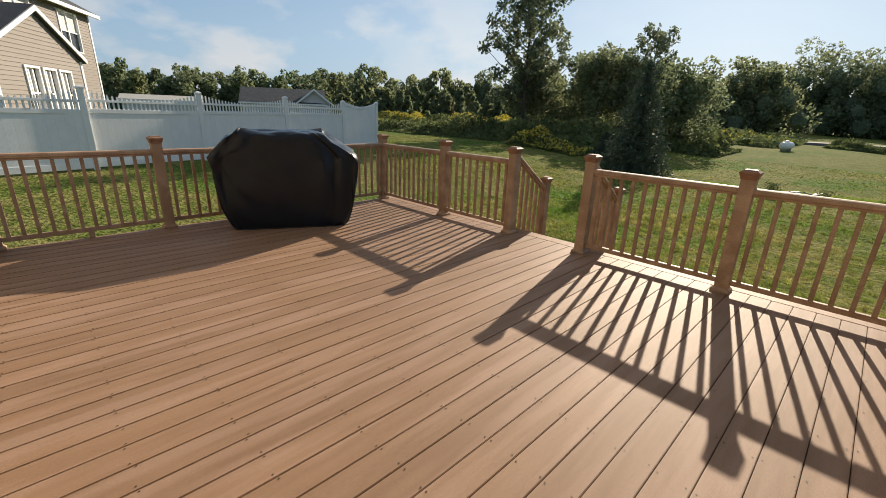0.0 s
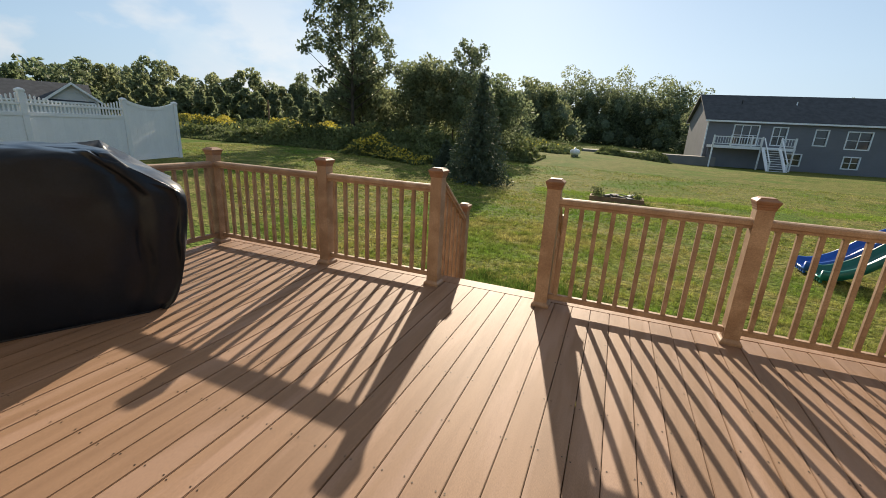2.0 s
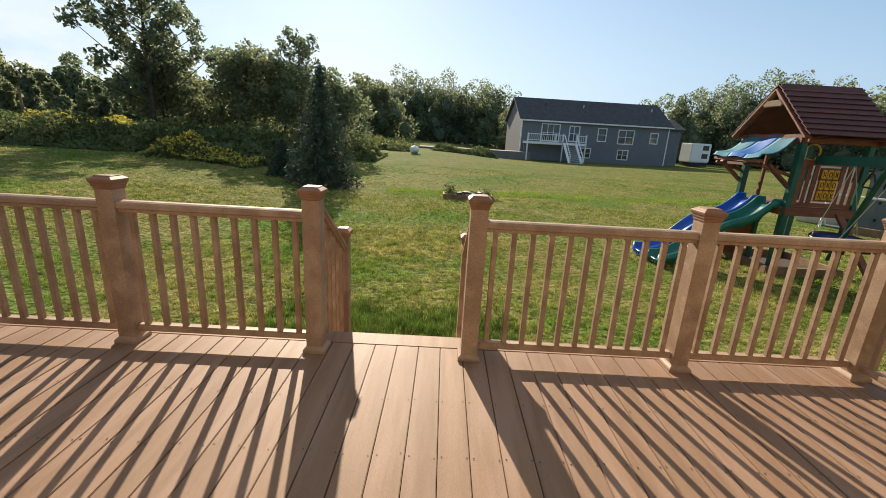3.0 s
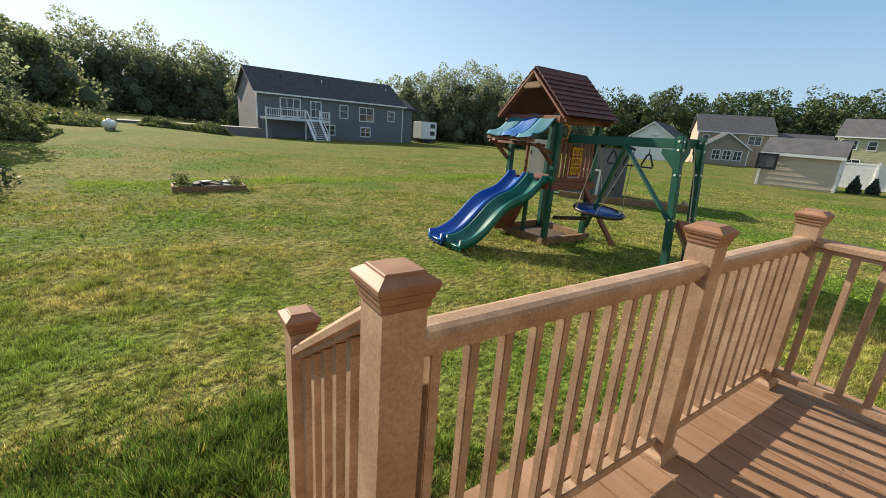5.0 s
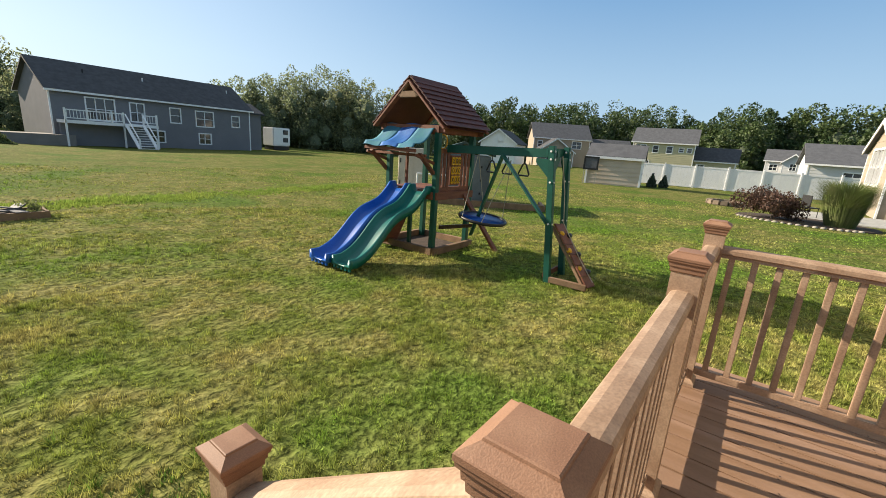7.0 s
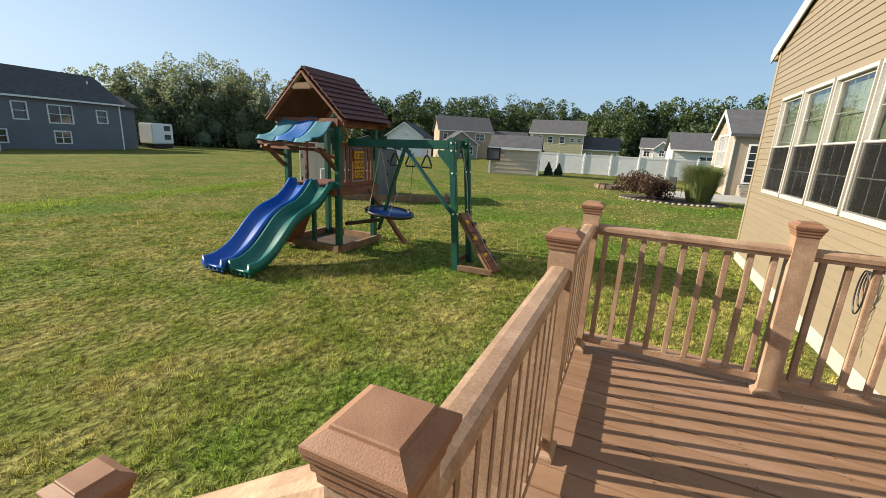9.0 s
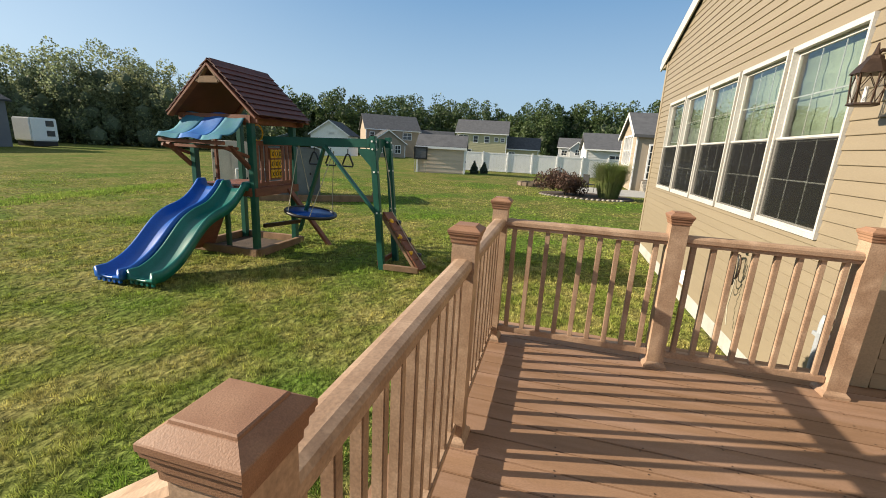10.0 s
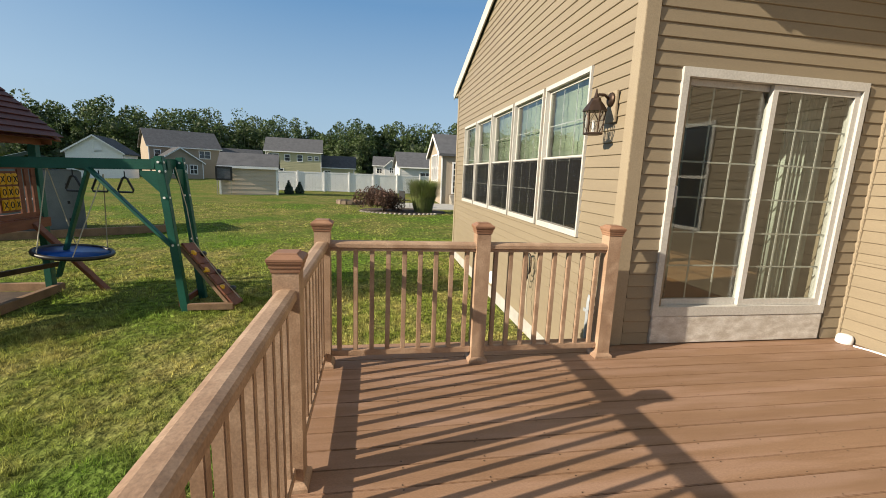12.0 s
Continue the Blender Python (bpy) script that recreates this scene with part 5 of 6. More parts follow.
# planter on the lawn
pl = thing("raised_bed", "low weathered raised bed heaped with grey slates", "planter", pose(-1.5, 15.9, on_ground(-1.5, 15.9)))
for a in ((-0.85, 0.85, -0.35, -0.30), (-0.85, 0.85, 0.30, 0.35), (-0.85, -0.80, -0.3, 0.3), (0.80, 0.85, -0.3, 0.3)):
    part("side_board", boxed(*a, -0.02, 0.15, 0.004), M["greywood"], pl)
part("soil_fill", boxed(-0.79, 0.79, -0.29, 0.29, 0, 0.10), M["soil"], pl)
for k in range(7):
    c = Vector((random.uniform(-0.35, 0.45), random.uniform(-0.2, 0.2), 0.15 + 0.012 * k))
    part("slate", boxed(-0.18, 0.18, -0.11, 0.11, -0.012, 0.012, 0.004), M["slate"], pl, m=Matrix.Translation(c) @ Euler((random.uniform(-.2, .2), random.uniform(-.25, .25), random.uniform(0, 3))).to_matrix().to_4x4())
c = np.stack([rng.normal(-0.6, 0.12, 240), rng.normal(0, 0.14, 240), rng.uniform(0.1, 0.42, 240)], 1)
c2 = np.stack([rng.normal(0.65, 0.12, 160), rng.normal(0, 0.14, 160), rng.uniform(0.1, 0.35, 160)], 1)
tagged(part("foliage", leaf_mesh("plants", np.concatenate([c, c2]), 0.05, M["weed"]), None, pl), kind="stuff")

# propane tank
tk = thing("propane_tank", "white horizontal propane tank on feet in the meadow", "propane tank", pose(-5.2, 40.8, on_ground(-5.2, 40.8), 0, 0, 72) @ Matrix.Scale(0.68, 4))
bm = bmesh.new()
lathe(bm, [(0.02, -0.95), (0.2, -0.93), (0.38, -0.8), (0.42, -0.6), (0.42, 0.6), (0.38, 0.8), (0.2, 0.93), (0.02, 0.95)], 24)
bmesh.ops.rotate(bm, verts=bm.verts, cent=(0, 0, 0), matrix=Matrix.Rotation(radians(90), 3, "Y"))
bmesh.ops.translate(bm, verts=bm.verts, vec=(0, 0, 0.58))
part("vessel", bm, M["white"], tk, smooth=True)
part("dome", tubed([(0, 0, 0.98), (0, 0, 1.12), (0, 0, 1.15)], [0.17, 0.16, 0.08], 14), M["white"], tk)
for x in (-0.55, 0.55):
    part("foot", boxed(x - 0.05, x + 0.05, -0.25, 0.25, 0, 0.24), M["concrete"], tk)

# ---- fences ----
def picket_fence(points):
    """White privacy panels with a scalloped picket top between capped posts."""
    for (x, y) in points:
        p = thing("fence_post", "white vinyl fence post with cap", "fence post", pose(x, y, on_ground(x, y)), "west fence posts")
        part("shaft", boxed(-0.064, 0.064, -0.064, 0.064, -0.05, 1.93, 0.006), M["white"], p)
        bm = bmesh.new()
        square_profile(bm, [(0.075, 1.90), (0.08, 1.92), (0.078, 1.95), (0.05, 1.975), (0.01, 1.99)])
        part("cap", bm, M["white"], p)
    for (a, b) in zip(points, points[1:]):
        d = Vector((b[0] - a[0], b[1] - a[1], 0))
        ln, rz = d.length, math.degrees(math.atan2(d.y, d.x))
        g = (on_ground(*a) + on_ground(*b)) / 2
        s = thing("picket_fence", "white vinyl privacy panel with scalloped picket top", "fence", pose(a[0], a[1], g, 0, 0, rz), "west fence")
        for nm, z0, z1 in (("bottom_rail", 0.05, 0.20), ("middle_rail", 1.34, 1.44), ("top_rail", 1.60, 1.66)):
            part(nm, boxed(0.065, ln - 0.065, -0.03, 0.03, z0, z1, 0.005), M["white"], s)
        n = max(4, round((ln - 0.13) / 0.175))
        w = (ln - 0.13) / n
        for k in range(n):
            part("board", boxed(0.065 + k * w + 0.0003, 0.065 + (k + 1) * w - 0.0003, -0.014, 0.014, 0.2, 1.345, 0.0012), M["white"], s)
        n = max(4, round((ln - 0.13) / 0.105))
        w = (ln - 0.13) / n
        for k in range(n):
            t = (k + 0.5) / n
            top = 1.70 + 0.20 * (2 * t - 1) ** 2
            bm = bmesh.new()
            c = 0.065 + (k + 0.5) * w
            prism(bm, [(c - 0.019, 1.44), (c + 0.019, 1.44), (c + 0.019, top - 0.03), (c, top), (c - 0.019, top - 0.03)], -0.012, 0.012)
            part("picket", bm, M["white"], s)


F0, FD = Vector((-13.62, 0.94)), Vector((-0.292, 0.956))
picket_fence([tuple(F0 + FD * d) for d in (-9.2, -6.1, -3.0, 0, 2.87, 6.05, 9.05)])
# last panel: solid with a dipped top rail
a, b = F0 + FD * 9.05, F0 + FD * 11.3
p = thing("fence_post", "white vinyl fence post with cap", "fence post", pose(b.x, b.y, on_ground(b.x, b.y)), "west fence posts")
part("shaft", boxed(-0.064, 0.064, -0.064, 0.064, -0.05, 1.93, 0.006), M["white"], p)
bm = bmesh.new()
square_profile(bm, [(0.075, 1.90), (0.08, 1.92), (0.078, 1.95), (0.05, 1.975), (0.01, 1.99)])
part("cap", bm, M["white"], p)
ln = (b - a).length
s = thing("picket_fence", "solid white vinyl end panel with dipped top rail", "fence", pose(a.x, a.y, on_ground(a.x, a.y), 0, 0, math.degrees(math.atan2(FD.y, FD.x))), "west fence")
bm = bmesh.new()
ts = np.linspace(0.065, ln - 0.065, 15)
prism(bm, [(t, 1.72 + 0.20 * (2 * t / ln - 1) ** 2 + 0.05) for t in ts] + [(t, 1.66 + 0.20 * (2 * t / ln - 1) ** 2) for t in ts[::-1]], -0.03, 0.03)
part("top_rail", bm, M["white"], s)
part("bottom_rail", boxed(0.065, ln - 0.065, -0.03, 0.03, 0.05, 0.2, 0.005), M["white"], s)
for k in range(13):
    w = (ln - 0.13) / 13
    c = 0.065 + (k + 0.5) * w
    part("board", boxed(c - w / 2 + 0.0003, c + w / 2 - 0.0003, -0.014, 0.014, 0.2, 1.68 + 0.20 * (2 * c / ln - 1) ** 2, 0.0012), M["white"], s)


def solid_fence(a, b, n):
    a, b = Vector(a), Vector(b)
    d = (b - a) / n
    rz = math.degrees(math.atan2(d.y, d.x))
    for k in range(n + 1):
        q = a + d * k
        p = thing("fence_post", "white vinyl fence post with flat cap", "fence post", pose(q.x, q.y, on_ground(q.x, q.y), 0, 0, rz), "east fence posts")
        part("shaft", boxed(-0.07, 0.07, -0.07, 0.07, -0.05, 1.9, 0.006), M["white"], p)
        part("cap", boxed(-0.085, 0.085, -0.085, 0.085, 1.9, 1.95, 0.01), M["white"], p)
        if k < n:
            s = thing("privacy_fence", "tall solid white vinyl fence panel", "fence", pose(q.x, q.y, on_ground(q.x, q.y), 0, 0, rz), "east fence")
            part("top_rail", boxed(0.07, d.length - 0.07, -0.03, 0.03, 1.70, 1.83, 0.005), M["white"], s)
            part("bottom_rail", boxed(0.07, d.length - 0.07, -0.03, 0.03, 0.03, 0.18, 0.005), M["white"], s)
            for j in range(9):
                w = (d.length - 0.14) / 9
                part("board", boxed(0.07 + j * w + 0.002, 0.07 + (j + 1) * w - 0.002, -0.015, 0.015, 0.18, 1.70), M["white"], s)


solid_fence((38.5, 13.2), (41.5, -8.0), 9)


# ---- houses ----
def house(name, label, m, w, d, eave, rise, wall, roof_mat, windows=(), gable_front=False, over=0.4, lap=0.32, trim=0.1, category="house"):
    """Front faces local -y; origin at the front's middle, on the ground. The ridge runs along x, or along y."""
    h = thing(name, label, category, m)
    bm = bmesh.new()
    wall_cells(bm, -w / 2, w / 2, -0.6, eave, [(u - a / 2, u + a / 2, z, z + b) for u, z, a, b, *_ in windows], 0, 0.2)
    bmesh.ops.remove_doubles(bm, verts=bm.verts, dist=0.001)
    part("front_wall", bm, M[wall], h)
    part("back_wall", boxed(-w / 2, w / 2, d - 0.2, d, -0.6, eave), M[wall], h)
    for s in (-1, 1):
        bm = boxed(*sorted((s * w / 2, s * (w / 2 - 0.2))), 0.2, d - 0.2, -0.6, eave)
        part("side_wall", bm, M[wall], h)
        c = 0.07
        part("corner_trim", boxed(s * w / 2 - c, s * w / 2 + c, -0.03, 0.05, -0.3, eave), M["white"], h)
    bm = bmesh.new()
    z = 0.1
    while z < eave + (rise - 0.2 if gable_front else 0):
        half_w = w / 2 - 0.08 if z < eave else (w / 2) * (1 - (z - eave) / rise)
        spans = [(-half_w, half_w)]
        for u, zz, a, b, *_ in windows:
            if zz - trim < z + 0.02 and z < zz + b + trim:
                spans = [q for lo, hi in spans for q in ((lo, min(hi, u - a / 2 - trim)), (max(lo, u + a / 2 + trim), hi)) if q[1] - q[0] > 0.02]
        for lo, hi in spans:
            box(bm, lo, hi, -0.018, 0.0, z, z + lap * 0.12)
        z += lap
    tagged(part("lap_siding", bm, M[wall], h), kind="stuff")
    for s in (0, 1):
        bm = bmesh.new()
        if gable_front:
            y = 0.0 if s == 0 else d - 0.2
            prism(bm, [(-w / 2, eave), (w / 2, eave), (0, eave + rise)], y, y + 0.2)
        else:
            prism(bm, [(0, eave), (d, eave), (d / 2, eave + rise)], 0, 0.2)
            for v in bm.verts:
                v.co = Vector(((-w / 2 + v.co.y) if s == 0 else (w / 2 - v.co.y), v.co.x, v.co.z))
            bmesh.ops.recalc_face_normals(bm, faces=bm.faces)
        part("gable", bm, M[wall], h)
    half = (w if gable_front else d) / 2
    k = rise / half
    for s in (-1, 1):
        bm = bmesh.new()
        e = half + over
        prism(bm, [(s * e, eave - over * k + 0.02), (0, eave + rise + 0.02), (0, eave + rise + 0.22), (s * e, eave - over * k + 0.2)], -over, (d if gable_front else w) + over)
        if gable_front:
            pass
        else:
            for v in bm.verts:
                v.co = Vector((v.co.y - w / 2, v.co.x + d / 2, v.co.z))
            bmesh.ops.recalc_face_normals(bm, faces=bm.faces)
        part("roof_slope", bm, M[roof_mat], h)
        bm = bmesh.new()
        if gable_front:
            prism(bm, [(s * (e + 0.01), eave - over * k + 0.14 - trim * 2), (0, eave + rise + 0.14 - trim * 2), (0, eave + rise + 0.2), (s * (e + 0.01), eave - over * k + 0.18)], -over - 0.04, -over - 0.002)
            part("rake_trim", bm, M["white"], h)
        else:
            y = d / 2 + s * (e + 0.03)
            part("gutter", boxed(-w / 2 - over, w / 2 + over, y - 0.06, y + 0.06, eave - over * k - 0.02, eave - over * k + 0.16), M["white"], h)
    for u, z, a, b, *kind in windows:
        cols = kind[0] if kind else 2
        wd = part("window", boxed(u - a / 2, u + a / 2, 0.10, 0.13, z, z + b), M["glass_far"], h)
        bm = bmesh.new()
        wall_cells(bm, u - a / 2 - trim, u + a / 2 + trim, z - trim, z + b + trim, [(u - a / 2 + 0.02, u + a / 2 - 0.02, z + 0.02, z + b - 0.02)], -0.05, 0.09)
        part("frame", bm, M["white"], wd)
        bm = bmesh.new()
        for j in range(1, cols):
            x = u - a / 2 + a * j / cols
            box(bm, x - 0.04, x + 0.04, 0.03, 0.098, z, z + b)
        box(bm, u - a / 2, u + a / 2, 0.035, 0.099, z + b / 2 - 0.03, z + b / 2 + 0.03)
        part("mullion", bm, M["white"], wd)
    return h


# grey ranch house with raised deck, north
gh_m = pose(18.0, 60.3, on_ground(18, 60), 0, 0, 4.0)
gh = house("grey_house", "long grey ranch house with dark roof and basement windows", gh_m, 20.6, 9.5, 5.3, 2.9, "sid_grey", "shingle",
           [(-6.3, 2.6, 2.4, 2.15, 3), (-3.0, 2.75, 1.3, 1.9, 2), (0.9, 2.95, 1.1, 1.6, 1), (4.3, 2.75, 2.1, 1.75, 2), (8.3, 3.0, 1.0, 1.3, 1), (-1.2, 0.65, 1.5, 1.2, 2), (4.2, 0.65, 1.4, 1.2, 2)])
part("side_wing", boxed(10.35, 14.0, 3.0, 9.0, -0.6, 5.0), M["sid_grey"], gh)
bm = bmesh.new()
prism(bm, [(2.6, 4.95), (6.0, 6.4), (9.4, 4.95), (9.4, 5.15), (6.0, 6.6), (2.6, 5.15)], 10.3, 14.4)
for v in bm.verts:
    v.co = Vector((v.co.y, v.co.x, v.co.z))
bmesh.ops.recalc_face_normals(bm, faces=bm.faces)
part("wing_roof", bm, M["shingle"], gh)
for x in (-6.5, -1.0, 9.0):
    part("roof_vent", tubed([(x, 3.0, 6.9), (x, 3.0, 7.7)], 0.07, 8), M["white"] if x > -2 else M["black"], gh)
hd = thing("raised_deck", "white raised back deck with railing and stairs", "deck", gh_m)
part("platform", boxed(-10.0, -2.0, -2.3, -0.06, 2.15, 2.45), M["white"], hd)
# added grey block, standing in for the shade beneath the platform
part("underside_shade", boxed(-9.9, -2.1, -0.6, -0.06, 0.0, 2.14), M["sid_grey"], hd)
for x in (-9.9, -8.2, -6.2, -5.2, -3.4, -2.1):
    part("post", boxed(x - 0.07, x + 0.07, -2.3, -2.16, 2.45 if x not in (-9.9, -5.2, -2.1) else -0.3, 3.55), M["white"], hd)
for x0, x1 in ((-9.9, -5.2), (-3.4, -2.1)):
    part("top_rail", boxed(x0, x1, -2.28, -2.18, 3.35, 3.45), M["white"], hd)
    part("bottom_rail", boxed(x0, x1, -2.28, -2.18, 2.6, 2.68), M["white"], hd)
    n = int((x1 - x0) / 0.25)
    bm = bmesh.new()
    for k in range(n):
        x = x0 + (k + 0.5) * (x1 - x0) / n
        box(bm, x - 0.02, x + 0.02, -2.25, -2.21, 2.68, 3.35)
    part("balusters", bm, M["white"], hd)
for k in range(10):
    part("tread", boxed(-5.0, -3.5, -2.35 - (k + 1) * 0.28, -2.35 - k * 0.28, 2.2 - k * 0.24, 2.25 - k * 0.24), M["white"], hd)
for x in (-5.05, -3.45):
    part("stair_side", beamed((x, -2.35, 2.35), (x, -5.2, -0.1), 0.08, 0.3, 0, up=(1, 0, 0)), M["white"], hd)
    part("hand_rail", beamed((x, -2.3, 3.4), (x, -5.1, 0.95), 0.08, 0.1, 0, up=(1, 0, 0)), M["white"], hd)
    part("end_post", boxed(x - 0.06, x + 0.06, -5.2, -5.08, -0.3, 1.05), M["white"], hd)
cp = thing("camper_trailer", "white camper trailer parked behind the grey house", "camper", pose(36.0, 66.0, on_ground(36, 66), 0, 0, 10))
part("body", boxed(-1.6, 1.8, -0.2, 2.2, 0.7, 3.5, 0.12), M["white"], cp)
for z in (1.3, 2.5):
    part("window", boxed(0.3, 1.3, -0.24, -0.2, z, z + 0.7), M["glass_far"], cp)
part("skirt", boxed(-1.4, 1.6, -0.1, 2.0, 0.1, 0.69), M["black"], cp)
tagged(part("road_1", boxed(-14, 9, 58, 61.5, -1.6, on_ground(-10, 60) + 0.02), M["road"]), "pale paved country road beyond the meadow", "road", kind="structure")

def east(az, d, turn=0):
    x, y = -2.5 + d * math.sin(radians(az)), 3.7 + d * math.cos(radians(az))
    return pose(x, y, on_ground(x, y), 0, 0, -az + turn)


h1 = house("beige_house", "two-storey beige house with grey roof behind the play set", east(68.0, 95, 12), 11.8, 9, 5.9, 3.0, "sid_beige", "shingle_lt", [(3.2, 3.9, 1.9, 1.4, 2), (-4.6, 3.9, 0.9, 1.2, 1), (1.5, 0.8, 1.6, 1.4, 2)])
house("beige_house_extension", "single-storey beige gabled extension with white windows", east(67.4, 88, 12), 7.0, 5, 2.9, 2.4, "sid_beige", "shingle", [(-1.2, 0.9, 1.1, 1.5, 2), (0.4, 0.9, 1.1, 1.5, 2), (2.0, 0.9, 1.1, 1.5, 2)], gable_front=True)
house("garage_house", "pale house with low brown roof and gable", east(74.2, 100, 10), 7.5, 7, 3.6, 2.6, "sid_white", "shingle_lt", [(0.5, 1.2, 2.2, 1.2, 3)])
h2 = house("yellow_house", "two-storey pale yellow house with dark grey roof", east(79.8, 88, -4), 10.2, 8, 5.9, 2.5, "sid_yellow", "shingle_lt", [(-3.8, 4.0, 1.9, 1.3, 2), (-1.2, 4.0, 0.9, 1.2, 1), (1.1, 4.0, 0.9, 1.2, 1), (3.0, 4.3, 0.7, 0.7, 1), (4.3, 4.3, 0.7, 0.7, 1), (-3.3, 1.0, 2.6, 1.5, 3)])
house("low_wing_house", "low yellow wing with blue-grey roof", east(84.9, 90, -4), 7.6, 7, 3.2, 2.2, "sid_yellow", "shingle", [(-1.5, 0.9, 1.2, 1.5, 2)])
house("white_house", "white gabled two-storey house with dark roof", east(59.8, 78, -14), 6.4, 10, 3.7, 2.2, "white", "shingle", [(0.4, 4.1, 0.9, 1.2, 2)], gable_front=True)
house("far_white_house", "distant white house with black shutters", east(92.1, 104), 7.8, 7, 4.3, 2.0, "sid_white", "shingle_lt", [(-2.6, 2.4, 1.2, 1.1, 2), (0.0, 2.4, 1.0, 1.1, 2), (2.6, 2.4, 1.2, 1.1, 2), (-2.2, 0.0, 1.2, 1.1, 2)])
house("far_white_gable", "small front gable of the distant white house", east(92.3, 102.7), 3.2, 3, 4.1, 1.4, "sid_white", "shingle_lt", [(0, 2.6, 0.9, 1.2, 2)], gable_front=True)
house("grey_roof_house", "pale house with grey roof behind the white fence", east(96.0, 62, 8), 5.6, 9, 3.1, 2.1, "sid_white", "shingle_lt", [(1.0, 1.0, 1.6, 1.3, 2)])
nb = house("neighbour_sunroom", "beige gabled sunroom of the next house with white windows", pose(30.4, -1.0, on_ground(30, -1), 0, 0, 180), 6.6, 7, 3.45, 1.5, "sid_beige", "shingle_lt", [(k * 0.9 - 1.35, 1.6, 0.8, 1.9, 2) for k in range(4)], gable_front=True, over=0.25)
nd = thing("neighbour_patio_door", "white sliding door and stone steps of the next house", "sliding door", pose(27.07, -2.7, on_ground(27, -2.7), 0, 0, -90))
part("frame", boxed(-0.95, 0.95, -0.06, 0.0, 0.75, 3.0), M["white"], nd)
part("pane", boxed(-0.85, 0.85, -0.08, -0.061, 0.85, 2.9), M["glass_far"], nd)
for x in (-0.42, 0.0, 0.42):
    part("muntin", boxed(x - (0.05 if x == 0 else 0.02), x + (0.05 if x == 0 else 0.02), -0.10, -0.081, 0.85, 2.9), M["white"], nd)
for z in (1.26, 1.67, 2.08, 2.49):
    part("muntin", boxed(-0.85, 0.85, -0.099, -0.082, z - 0.02, z + 0.02), M["white"], nd)
for k in range(4):
    part("step", boxed(-1.1, 1.1, -0.5 - k * 0.32, -0.08 - k * 0.32, -0.1, 0.68 - k * 0.18, 0.02), M["stone"], nd)

# shed with a window frame leaning on it
sd_m = pose(30.9, 13.0, on_ground(31, 13), 0, 0, -80)
sd = house("garden_shed", "tan garden shed with grey gable roof and white trim", sd_m, 3.9, 2.9, 2.05, 0.85, "sid_shed", "shingle_lt", [], over=0.15, category="shed")
part("end_cladding", boxed(1.952, 1.97, 0.02, 2.88, 0.0, 2.05), M["sid_white"], sd)
d_ = part("door", boxed(1.972, 1.99, 0.9, 1.9, 0.05, 1.9, 0.004), M["white"], sd)
part("handle", boxed(1.992, 2.02, 1.0, 1.05, 0.9, 1.05), M["black"], d_)
hoop = thing("rebounder", "black-framed practice net standing on pale legs", "practice net", sd_m)
bm = bmesh.new()
wall_cells(bm, -2.15, -1.05, 1.05, 2.05, [(-2.02, -1.18, 1.18, 1.92)], -0.55, -0.47)
part("frame", bm, M["black"], hoop)
part("net", boxed(-2.02, -1.18, -0.52, -0.50, 1.18, 1.92), M["slate"], hoop)
for x in (-2.05, -1.15):
    part("leg", boxed(x - 0.03, x + 0.03, -0.55, -0.49, -0.1, 1.05), M["rope"], hoop)

# west neighbour
w1 = house("west_house", "two-storey beige sided house behind the picket fence", pose(-28.0, -0.35, on_ground(-27, 0), 0, 0, 150), 16.0, 10, 6.55, 2.6, "sid_tan", "shingle", [(5.8, 4.25, 1.75, 1.95, 2), (1.8, 4.25, 1.75, 1.95, 2)], lap=0.15, trim=0.05)
for u in (5.8, 1.8):
    part("blind", boxed(u - 0.86, u + 0.86, 0.085, 0.099, 5.25, 6.19), M["sid_white"], w1, "white blind drawn half way down")
house("west_house_extension", "beige single-storey gabled extension with three windows", pose(-22.66, 0.72, on_ground(-23, 1.4), 0, 0, 150), 5.2, 3.4, 3.2, 1.45, "sid_tan", "shingle", [(-0.72, 0.95, 0.72, 1.75, 3), (0.28, 0.95, 0.72, 1.75, 3), (1.28, 0.95, 0.72, 1.75, 3)], gable_front=True, over=0.16, lap=0.15, trim=0.06)
house("far_dark_roof_house", "distant house with dark roof beyond the fence", pose(-53.2, 23.4, on_ground(-52, 24), 0, 0, 65), 9.5, 7, 2.2, 1.6, "sid_white", "shingle", [])
house("far_white_gable_house", "white gable end of a distant house beyond the fence", pose(-51.5, 26.6, on_ground(-52, 29), 0, 0, 62), 3.6, 6, 2.35, 1.4, "sid_white", "shingle", [], gable_front=True)
house("far_white_roof_house", "distant low pale-roofed house beyond the fence", pose(-60.2, 11.5, on_ground(-60, 12), 0, 0, 78), 7, 6, 1.9, 0.5, "sid_white", "concrete", [])

# ---- plants ----
def lump_points(n, lumps, squash=0.8, shell=0.55):
    """Points in the outer part of round lumps given as (x, y, z, r)."""
    lumps = np.asarray(lumps)
    w = lumps[:, 3] ** 2
    pick = rng.choice(len(lumps), n, p=w / w.sum())
    d = rng.normal(size=(n, 3))
    d /= np.linalg.norm(d, axis=1)[:, None]
    r = lumps[pick, 3] * (shell + (1 - shell) * rng.uniform(0, 1, n) ** 0.6)
    d[:, 2] *= squash
    return lumps[pick, :3] + d * r[:, None]


